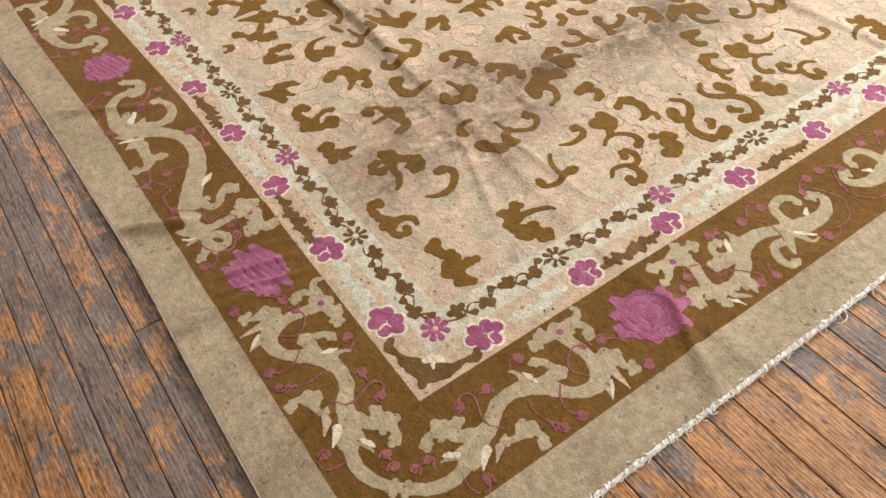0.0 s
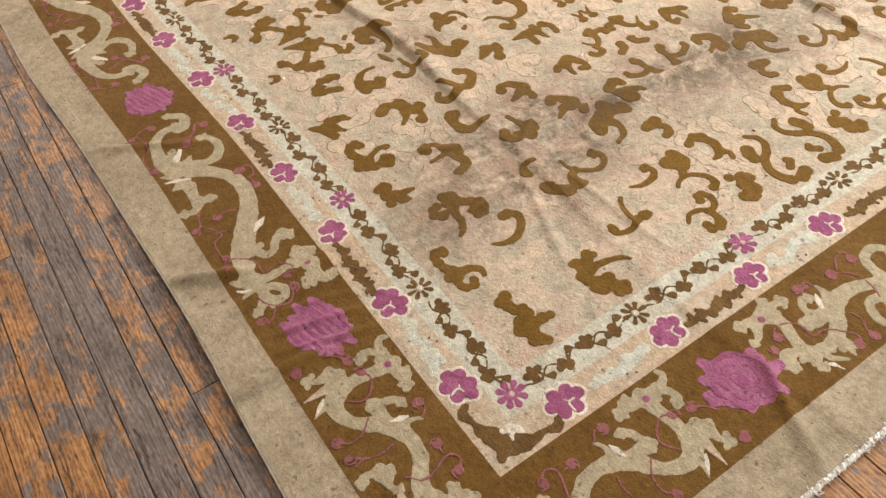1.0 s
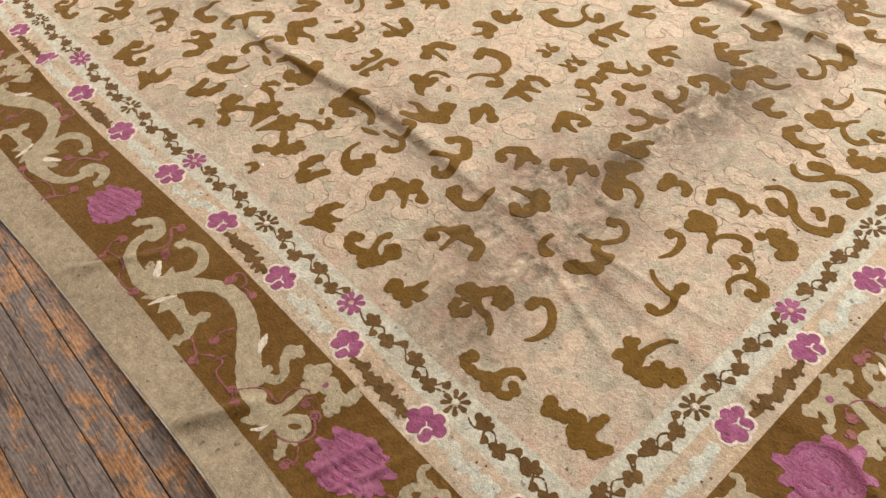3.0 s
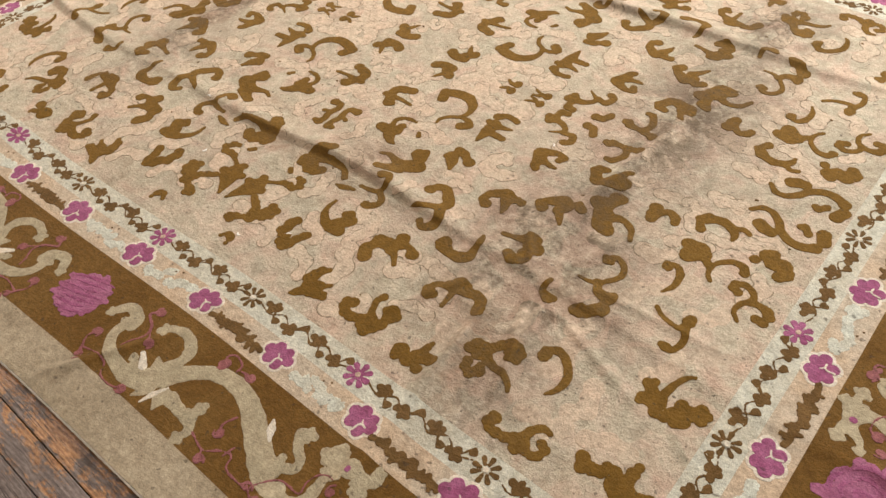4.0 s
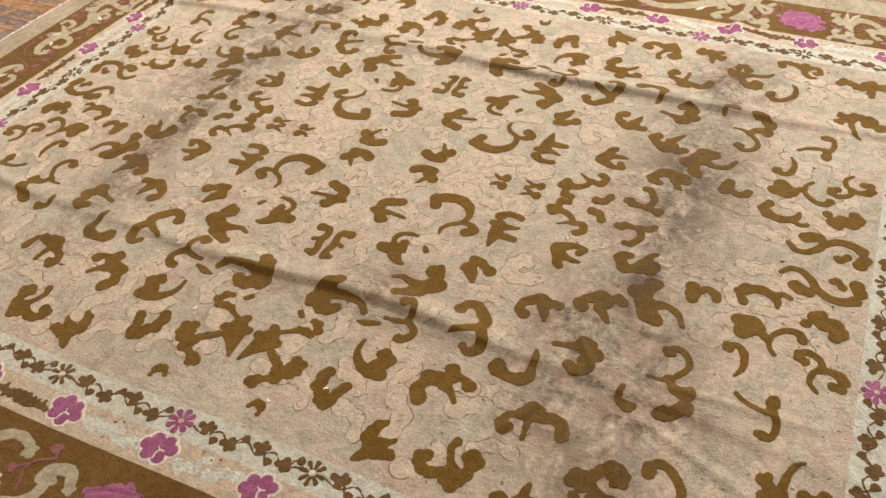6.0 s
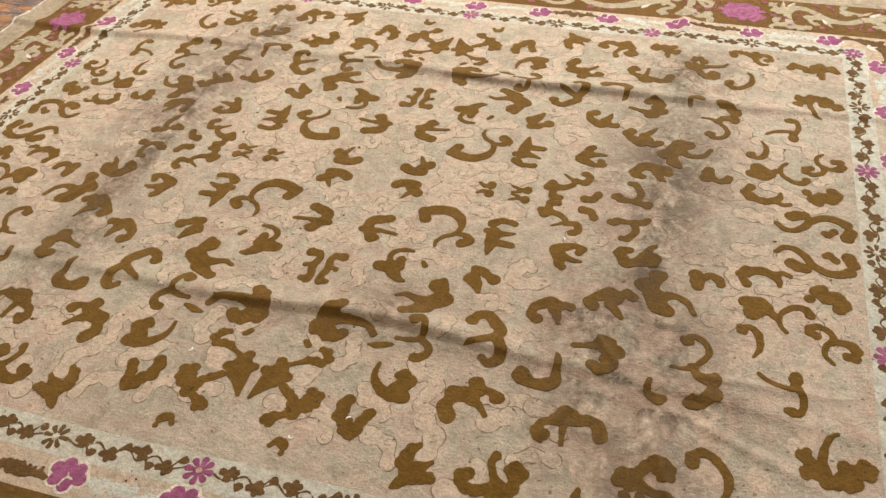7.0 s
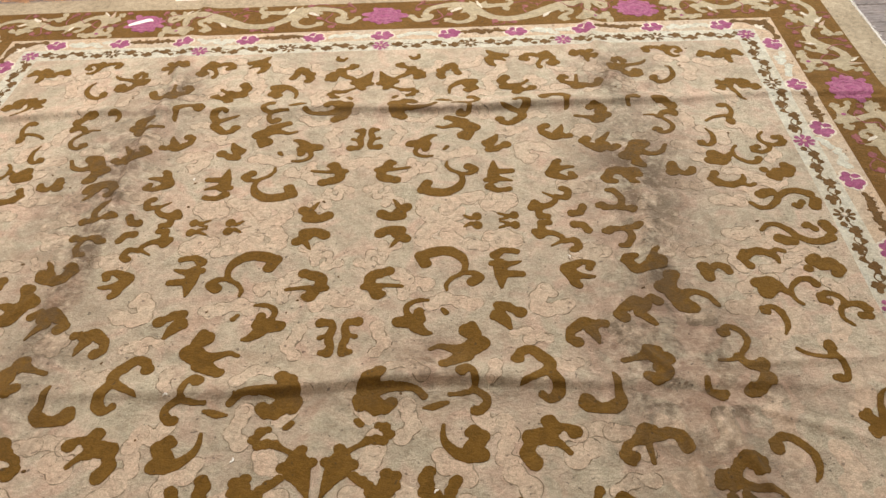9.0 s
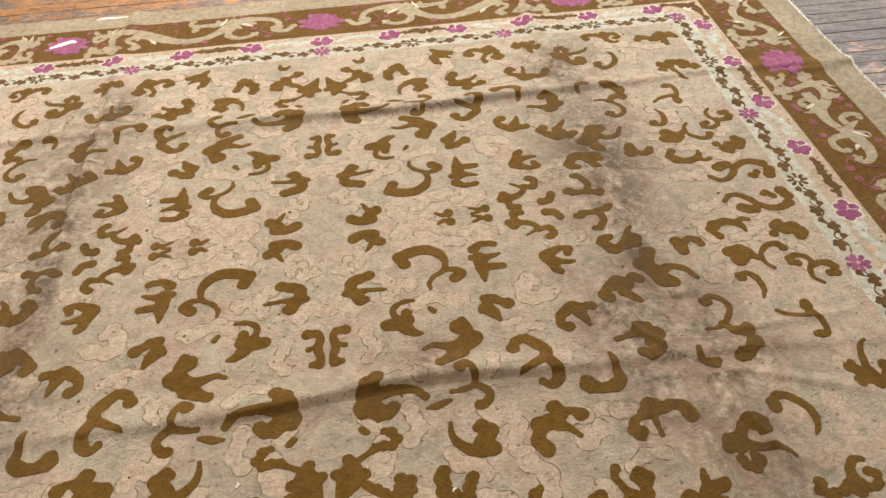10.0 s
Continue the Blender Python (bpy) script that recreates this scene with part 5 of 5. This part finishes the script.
figure("rose_tendril", ROSE_DULL, 0.0021, False, 1.705, -0.328, [(3.1, -0.4, 0.9), (1.3, -0.8, 0.2), (-1.0, 0.7, 0.2), (-3.5, 0.5, 0.2)])

# ---- lotus flowers of the wide border ----
def lotus(x, y, turn, streaked, seed):
    rnd = random.Random(seed)
    petals = []
    n = 17 if streaked else 15
    for k in range(n):
        a = turn + k * 2 * math.pi / n + rnd.uniform(-0.12, 0.12)
        reach = (rnd.uniform(0.060, 0.080) if streaked else rnd.uniform(0.060, 0.080)) * (1.0 + 0.14 * math.cos(2 * (a - turn)))
        bend = a + (0.16 * math.sin(a - turn) + rnd.uniform(-0.10, 0.10) if streaked else rnd.uniform(-0.2, 0.2))
        petals.append([(x + 0.02 * math.cos(a), y + 0.02 * math.sin(a), 0.024), (x + 0.05 * math.cos(a), y + 0.05 * math.sin(a), rnd.uniform(0.014, 0.019)),
                       (x + reach * math.cos(bend), y + reach * math.sin(bend), rnd.uniform(0.006, 0.010) if streaked else rnd.uniform(0.009, 0.013))])
    flower = inlay("lotus", outline_mesh(petals, 0.003, 0.0014, 0.0, 0.003), ROSE, lift=0.0018)
    if streaked:
        for k in range(7):
            off = -0.055 + 0.018 * k
            a0, a1 = -0.05 * rnd.uniform(0.5, 1.1), 0.05 * rnd.uniform(0.5, 1.1)
            c, s = math.cos(turn), math.sin(turn)
            line = [(x + c * u - s * off * (1 - 3 * abs(u)), y + s * u + c * off * (1 - 3 * abs(u)), w) for u, w in ((1.2 * a0, 0.001), (0.4 * a0, 0.0050), (0.5 * a1, 0.0045), (1.2 * a1, 0.001))]
            inlay("petal_vein", outline_mesh([line], 0.002, 0.0008), MAGENTA, lift=0.0030, parent=flower)
    else:
        for radius, width, gap in ((0.056, 0.006, 0.30), (0.036, 0.005, 0.22)):
            for k in range(5):
                a0 = turn + k * 2 * math.pi / 5 + rnd.uniform(0, 0.3)
                arc = [(x + (radius + 0.006 * math.sin(3 * u)) * math.cos(a0 + u), y + (radius + 0.006 * math.sin(3 * u)) * math.sin(a0 + u), width * math.sin(math.pi * (0.1 + 0.8 * u / (1.26 - gap))))
                       for u in np.linspace(0, 1.26 - gap, 5)]
                inlay("petal_vein", outline_mesh([arc], 0.002, 0.0008), MAGENTA, lift=0.0030, parent=flower)
        inlay("flower_heart", outline_mesh([[(x - 0.006, y, 0.016), (x + 0.006, y, 0.016)]], 0.002), MAGENTA, lift=0.0030, parent=flower)


for side in (-1, 1):
    for k, x in enumerate((-1.0, 0.0, 1.0)):
        lotus(x + (0.02 if x > 0 else 0), side * 1.272, 0.25 if side < 0 else -0.25, side < 0, 11 + k + 5 * side)
    for k, y in enumerate((-0.640, 0.640)):
        lotus(side * 1.645, y, 1.2 * side, False, 31 + k + 5 * side)


# ---- flower band: five-lobed blossoms edged in ivory, leaf clumps and celadon patches ----
def blossom(x, y, turn, seed):
    rnd = random.Random(seed)
    size = rnd.uniform(1.06, 1.18)

    def lobed(grow):
        out = []
        for k, (u, v, r) in enumerate(((0.027, 0.006, 0.0135), (0.012, 0.020, 0.0135), (-0.014, 0.019, 0.0140), (-0.028, 0.003, 0.0135), (-0.014, -0.015, 0.0140), (0.012, -0.016, 0.0135))):
            c, s = math.cos(turn), math.sin(turn)
            px_, py_ = size * (c * u - s * v), size * (s * u + c * v)
            out.append([(x, y, 0.012), (x + px_, y + py_, size * r + grow)])
        return out

    flower = inlay("blossom", outline_mesh(lobed(0.0055), 0.0026, 0.0005), IVORY, lift=0.0014, label="ivory-edged mulberry blossom")
    inlay("petals", outline_mesh(lobed(-0.0010), 0.0026, 0.0006), MAGENTA, lift=0.0026, parent=flower, label="mulberry petals")
    c, s = math.cos(turn), math.sin(turn)
    tick = [(x + c * u - s * v, y + s * u + c * v, r) for u, v, r in ((0.004, -0.024, 0.0024), (0.002, -0.010, 0.0023), (0.006, -0.002, 0.0024), (0.017, -0.001, 0.0020))]
    tick2 = [(x + c * u - s * v, y + s * u + c * v, r) for u, v, r in ((0.006, -0.002, 0.0016), (-0.002, 0.006, 0.0012))]
    inlay("stamen", outline_mesh([tick, tick2], 0.002, 0.0004), IVORY, lift=0.0038, parent=flower, label="ivory stamen line")


def leaf_clump(x, y, along, seed):
    """A ragged brown leaf clump, about 15 cm long, along x or y, with its back to the outer side."""
    rnd = random.Random(seed)
    strokes = []
    for k in range(11):
        u = -0.066 + 0.0132 * k
        w = rnd.uniform(-0.010, 0.010) * (1 - abs(u) / 0.09)
        strokes.append([(u, w, rnd.uniform(0.011, 0.017) * (1 - 0.45 * abs(u) / 0.07))])
        strokes.append([(u, w, 0.009), (u + rnd.uniform(-0.006, 0.010), w + rnd.choice((-1, 1)) * rnd.uniform(0.011, 0.017), 0.0045)])
    strokes.append([(-0.066, 0.004, 0.006), (-0.086, -0.003, 0.0075)])
    strokes.append([(0.066, 0.004, 0.006), (0.088, -0.003, 0.0075)])
    placed = [[(x + (a if along == "x" else b), y + (b if along == "x" else a), r) for a, b, r in s] for s in strokes]
    inlay("leaf_clump", outline_mesh(placed, 0.003, 0.0014), VINE, lift=0.0024)


def pale_patch(x, y, along, seed):
    rnd = random.Random(seed)
    strokes = []
    for k in range(6):
        u = -0.07 + 0.026 * k + rnd.uniform(-0.006, 0.006)
        w = rnd.uniform(-0.016, 0.012)
        strokes.append([(u, w, 0.012), (u + rnd.uniform(0.01, 0.03), w + rnd.uniform(-0.014, 0.014), 0.012)])
    placed = [[(x + (a if along == "x" else b), y + (b if along == "x" else a), r) for a, b, r in s] for s in strokes]
    patch = inlay("cloud_patch", outline_mesh(placed, 0.003, 0.003), CELADON, lift=0.0010)
    for k in (-1, 1):
        q = (0.006 + 0.009 * k, 0.026 + 0.004 * k)
        a, b = q if along == "x" else q[::-1]
        inlay("dark_knot", outline_mesh([[(x + a, y + b, 0.0026)]], 0.0014, 0.0003), VINE, lift=0.0024, parent=patch)


seed = 100
for side in (-1, 1):
    yb = side * (HY - 0.048)
    for k in range(-5, 6):
        seed += 1
        blossom(0.264 * k, yb, (math.pi if side > 0 else 0) + 0.3 * math.sin(k * 1.7), seed)
    for k in range(-5, 5):
        mid = 0.264 * (k + 0.5)
        seed += 1
        if k in (-4, -2, 1, 3):
            leaf_clump(mid, side * (HY - 0.036), "x", seed)
        else:
            pale_patch(mid, side * (HY - 0.046), "x", seed)
    xb = side * (HX - 0.048)
    for y in (-0.955, -0.670, -0.411, -0.150, 0.150, 0.411, 0.670, 0.955):
        seed += 1
        blossom(xb, y, (math.pi / 2 if side > 0 else -math.pi / 2) + 0.25 * math.sin(7 * y), seed)
    for y, dark in ((-0.81, 0), (-0.54, 1), (-0.28, 0), (0.0, 1), (0.28, 0), (0.54, 1), (0.81, 0)):
        seed += 1
        (leaf_clump if dark else pale_patch)(side * (HX - (0.036 if dark else 0.046)), y, "y", seed)

# corner leaf, filling the mitre of the flower band
corner_leaf = outline_mesh([[(1.366, -1.124, 0.008), (1.378, -1.140, 0.012), (1.405, -1.132, 0.006), (1.430, -1.130, 0.014), (1.452, -1.118, 0.022), (1.478, -1.108, 0.024), (1.492, -1.084, 0.022), (1.500, -1.058, 0.012), (1.500, -1.030, 0.006), (1.508, -1.004, 0.012), (1.492, -0.990, 0.008)],
                            [(1.478, -1.110, 0.016), (1.496, -1.132, 0.010)], [(1.45, -1.12, 0.012), (1.448, -1.140, 0.004)], [(1.49, -1.08, 0.012), (1.512, -1.078, 0.004)]], 0.003, 0.0014)
corner_tip = outline_mesh([[(1.452, -1.098, 0.006), (1.456, -1.080, 0.010), (1.474, -1.066, 0.006)], [(1.456, -1.080, 0.008), (1.478, -1.092, 0.003)]], 0.003, 0.001)
for flip in ALL_FOUR:
    leaf = inlay("corner_leaf", corner_leaf, VINE, flip)
    inlay("leaf_light", corner_tip, IVORY, flip, lift=0.0030, parent=leaf)


# ---- vine band: rosettes joined by a scrolling stem with three-lobed leaves ----
def rosette(x, y, pink, seed):
    rnd = random.Random(seed)
    petals = []
    for k in range(8):
        a = k * math.pi / 4 + rnd.uniform(-0.08, 0.08)
        petals.append([(x + 0.012 * math.cos(a), y + 0.012 * math.sin(a), 0.0036), (x + 0.026 * math.cos(a), y + 0.026 * math.sin(a), 0.0078 if pink else 0.0060)])
    if pink:
        petals.append([(x, y, 0.013)])
    flower = inlay("rosette", outline_mesh(petals, 0.0025, 0.0006), MAGENTA if pink else VINE, label="mulberry rosette" if pink else "umber rosette")
    inlay("rosette_heart", outline_mesh([[(x, y, 0.0065)]], 0.002, 0.0004), PALE_ROSE if pink else IVORY, lift=0.0030, parent=flower)


def vine(x0, y0, x1, y1, seed):
    rnd = random.Random(seed)
    length = math.hypot(x1 - x0, y1 - y0)
    ux, uy = (x1 - x0) / length, (y1 - y0) / length
    put = lambda s, w, r: (x0 + ux * s - uy * w, y0 + uy * s + ux * w, r)
    n = 4
    step = length / n
    strokes, side = [], 1
    stem = []
    for k in range(2 * n + 1):
        s = k * step / 2
        stem.append(put(s, 0.010 * (-1) ** k if 0 < k < 2 * n else 0, 0.0020))
    strokes.append(stem)
    for k in range(n):
        s = (k + 0.5) * step + rnd.uniform(-0.005, 0.005)
        w = side * rnd.uniform(0.004, 0.010)
        for ds, dw, r in ((-0.016, 0.004, 0.0088), (0.013, 0.007, 0.0086), (0.0, -0.007, 0.0100), (0.002, 0.014, 0.0074)):
            strokes.append([put(s, w, 0.008), put(s + ds + rnd.uniform(-0.003, 0.003), w + side * dw, r)])
        e = s + 0.42 * step
        strokes.append([put(s + 0.010, w, 0.0026), put(s + 0.022, w - side * 0.022, 0.0022), put(e, -side * 0.024, 0.0022), put(e + 0.006, -side * 0.014, 0.0060), put(e - 0.002, -side * 0.012, 0.0064)])
        side = -side
    inlay("vine", outline_mesh(strokes, 0.0028, 0.0010), VINE)


yv, xv = HY - 0.126, HX - 0.126
for side in (-1, 1):
    marks = (-xv, -1.060, -0.705, -0.350, 0.0, 0.350, 0.705, 1.060, xv)
    for k, x in enumerate(marks):
        if 0 < k < 8 or side:
            rosette(x, side * yv, k % 2 == 0, 500 + 20 * side + k)
    for k, (a, b) in enumerate(zip(marks, marks[1:])):
        vine(a + 0.034, side * yv, b - 0.034, side * yv, 600 + 20 * side + k)
    marks = (-yv, -0.692, -0.350, 0.0, 0.350, 0.692, yv)
    for k, y in enumerate(marks[1:-1]):
        rosette(side * xv, y, k % 2 == 1, 700 + 20 * side + k)
    for k, (a, b) in enumerate(zip(marks, marks[1:])):
        vine(side * xv, a + 0.034, side * xv, b - 0.034, 800 + 20 * side + k)

# ---- bound long edges and braided, fringed short edges ----
def tube(path, radii, sides=6):
    """Vertices and faces of a round cord along a path."""
    p = np.array(path, float)
    tang = np.gradient(p, axis=0)
    tang /= np.linalg.norm(tang, axis=1)[:, None] + 1e-9
    up = np.where(np.abs(tang[:, 2:]) > 0.9, [[1.0, 0, 0]], [[0, 0, 1.0]])
    a = np.cross(tang, up)
    a /= np.linalg.norm(a, axis=1)[:, None] + 1e-9
    b = np.cross(a, tang)
    ang = np.arange(sides) * 2 * np.pi / sides
    v = p[:, None] + np.asarray(radii)[:, None, None] * (np.cos(ang)[None, :, None] * a[:, None] + np.sin(ang)[None, :, None] * b[:, None])
    n = len(p)
    f = [(i * sides + k, i * sides + (k + 1) % sides, (i + 1) * sides + (k + 1) % sides, (i + 1) * sides + k) for i in range(n - 1) for k in range(sides)]
    return v.reshape(-1, 3).tolist(), f


def tubes(name, cords, material, parent, label=""):
    v, f = [], []
    for path, radii, sides in cords:
        a, b = tube(path, radii, sides)
        n0 = len(v)
        v += a
        f += [tuple(n0 + i for i in q) for q in b]
    return mesh_object(name, v, f, material, parent, True, label)


rnd = random.Random(5)
grid3 = sheet.reshape(nx, ny, 3)
for j, s in ((0, -1), (ny - 1, 1)):
    line = grid3[:, j]
    path = np.repeat((line[:-1] + line[1:]) / 2, 1, axis=0)
    path = np.array(path) + (0, s * 0.0018, -0.006)
    radii = [0.0030 + 0.0006 * rnd.uniform(-1, 1) for _ in path]
    tubes("bound_edge", [(path, radii, 6)], COTTON, rug, "cream overcast selvedge cord")
for i, s in ((0, -1), (nx - 1, 1)):
    line = grid3[i]
    y = line[:, 1]
    ts = np.linspace(y[0], y[-1], int((y[-1] - y[0]) / 0.004))
    ex, ez = np.interp(ts, y, line[:, 0]), np.interp(ts, y, line[:, 2])
    cords = []
    for k in range(3):
        ph = 2 * np.pi * ts / 0.017 + k * 2 * np.pi / 3
        knots = np.array([rnd.uniform(0.5, 1.5) for _ in range(160)])
        wide = 0.0050 * np.interp(ts, np.linspace(ts[0], ts[-1], 160), knots)
        ph = ph + 1.4 * np.interp(ts, np.linspace(ts[0], ts[-1], 160), knots[::-1])
        path = np.stack([ex + s * (0.004 + wide * np.cos(ph)), ts, np.maximum(ez - 0.007 + 0.6 * wide * np.sin(ph), FLOOR_Z + 0.003)], -1)
        cords.append((path, 0.0038 + 0.0010 * np.sin(70 * ts + 2 * k) * np.sin(33 * ts), 6))
    tubes("braid", cords, COTTON, rug, "off-white braided cotton end")
    threads = []
    for _ in range(600):
        y0 = rnd.uniform(y[0], y[-1])
        x0 = np.interp(y0, y, line[:, 0]) + s * 0.006
        far = abs(rnd.gauss(0, 0.006)) + 0.005
        if rnd.random() < 0.012:
            far = rnd.uniform(0.025, 0.055)
        swing, curl = rnd.gauss(0, 0.8), rnd.gauss(0, 1.5)
        pts = []
        for k in range(6):
            u = k / 5
            a = swing + curl * u
            pts.append((x0 + s * far * u * math.cos(a), y0 + far * u * math.sin(a), FLOOR_Z + 0.0022 + (0.010 - 0.002) * (1 - u) ** 2 * rnd.uniform(0.8, 1.1)))
        threads.append((pts, [0.0012 + 0.0004 * (far > 0.025)] * 5 + [0.0005], 4))
    for _ in range(900):
        y0 = rnd.uniform(y[0], y[-1])
        x0 = np.interp(y0, y, line[:, 0]) + s * rnd.uniform(-0.002, 0.010)
        a, far, z0 = rnd.uniform(0, 6.28), rnd.uniform(0.005, 0.011), np.interp(y0, y, line[:, 2]) - rnd.uniform(0.0, 0.006)
        pts = [(x0 + far * u * math.cos(a + 1.3 * u), y0 + far * u * math.sin(a + 1.3 * u), z0 + 0.004 * math.sin(3 * u) - 0.002 * u) for u in (0, 0.33, 0.66, 1.0)]
        threads.append((pts, [0.0010, 0.0014, 0.0012, 0.0005], 4))
    tuft = tubes("loose_threads", threads, COTTON, rug, "loose cotton fringe threads")
    tuft["kind"] = "stuff"

# ---- worn spots where the cotton ground shows, and lint ----
def worn(name, material, lift, *strokes, parent=None, label=""):
    inlay(name, outline_mesh([list(s) for s in strokes], 0.0018, 0.0006), material, lift=lift, label=label, parent=parent)


worn("worn_spot", COTTON, 0.0018, [(-0.925, 1.478, 0.003), (-0.895, 1.484, 0.008), (-0.860, 1.482, 0.007), (-0.800, 1.484, 0.003)], label="bare white cotton at the worn edge")
worn("worn_spot", COTTON, 0.0045, [(-1.065, 1.264, 0.008), (-1.035, 1.280, 0.013), (-0.995, 1.300, 0.014), (-0.978, 1.296, 0.006)], label="bare white cotton in a worn lotus")
for x, y in ((-0.190, -0.747), (0.264, -0.832), (-0.375, -0.572), (0.150, -0.910), (-0.520, 0.220), (0.610, -0.150)):
    a = rnd.uniform(0, 6.28)
    worn("lint", COTTON, 0.0030, [(x, y, 0.0016), (x + 0.006 * math.cos(a), y + 0.006 * math.sin(a), 0.0022), (x + 0.011 * math.cos(a + 0.6), y + 0.011 * math.sin(a + 0.6), 0.0010)])
for k in range(46):
    x, y = rnd.uniform(-1.3, 1.3), rnd.uniform(-0.95, 0.95)
    r = rnd.uniform(0.0016, 0.0036)
    worn("moth_hole", VINE, 0.0030, [(x, y, r), (x + rnd.uniform(-0.006, 0.006), y + rnd.uniform(-0.004, 0.004), 0.6 * r)])

# ---- strip floor: single boards, worn and gapped ----
floor = new("floor")
tagged(floor, "old narrow floorboards with flaking orange varnish", "floor", kind="structure")
BOARD, SLOT = 0.0713, 0.0020
bm = bmesh.new()
bmesh.ops.create_cube(bm, size=1, matrix=Matrix.LocRotScale((0, 0.1, FLOOR_Z - 0.035), None, (2 * RX, RY1 - RY0, 0.03)))
part("subfloor", bm, GAP, floor, "dark ground seen in the gaps")
rng = random.Random(7)


def board_mesh(length, width):  # widths differ a little from row to row
    b, t = 0.0016, 0.019
    x, y = length / 2 - 0.0006, (width - SLOT) / 2
    v, f = [], []
    for dx, z in ((0, -t), (0, -b), (b, 0)):
        v += [(-x + dx, -y + dx, z), (x - dx, -y + dx, z), (x - dx, y - dx, z), (-x + dx, y - dx, z)]
    for k in (0, 4):
        f += [(k + i, k + (i + 1) % 4, k + 4 + (i + 1) % 4, k + 4 + i) for i in range(4)]
    return v, f + [(8, 9, 10, 11)]


LENGTHS = [0.7, 1.1, 1.6, 2.2, 2.8]
shared = []
for length in LENGTHS:
    me = bpy.data.meshes.new("floorboard")
    me.from_pydata(*[board_mesh(length, BOARD)[0], [], board_mesh(length, BOARD)[1]])
    me.materials.append(WOOD)
    shared.append(me)
rest_v, rest_f = [], []
row = -46
while row < 73:
    y = -0.940 + (row + 0.5) * (0.0733 if row >= 0 else 0.0697)
    x = -RX
    while x < RX - 0.3:
        k = rng.choices(range(5), (0, 1, 2, 3, 4))[0]
        length = LENGTHS[k] if x > -RX else rng.uniform(0.4, 2.2)
        mid = x + length / 2
        near = x > -RX and -2.35 < y < 2.0 and (y < -1.35 or y > 1.3 or x + length > 1.7 or x < -1.7) and -2.9 < mid < 3.4
        tilt = rng.uniform(-0.0008, 0.0012)
        if near:
            ob = new("floorboard", shared[k])
            ob.parent = floor
            ob.matrix_basis = pose(mid, y, FLOOR_Z + tilt, 0, 0, rng.uniform(-0.03, 0.03)) @ Matrix.Diagonal((1, (0.0733 if row >= 0 else 0.0697) / BOARD, 1, 1))
        else:
            length = min(length, RX - x)
            mid = x + length / 2
            v, f = board_mesh(length, BOARD)
            n0 = len(rest_v)
            rest_v += [(a + mid, b + y, c + FLOOR_Z + tilt) for a, b, c in v]
            rest_f += [tuple(n0 + i for i in q) for q in f]
        x += length
    row += 1
rest = mesh_object("floorboards_beyond", rest_v, rest_f, WOOD, floor)
rest["kind"] = "stuff"
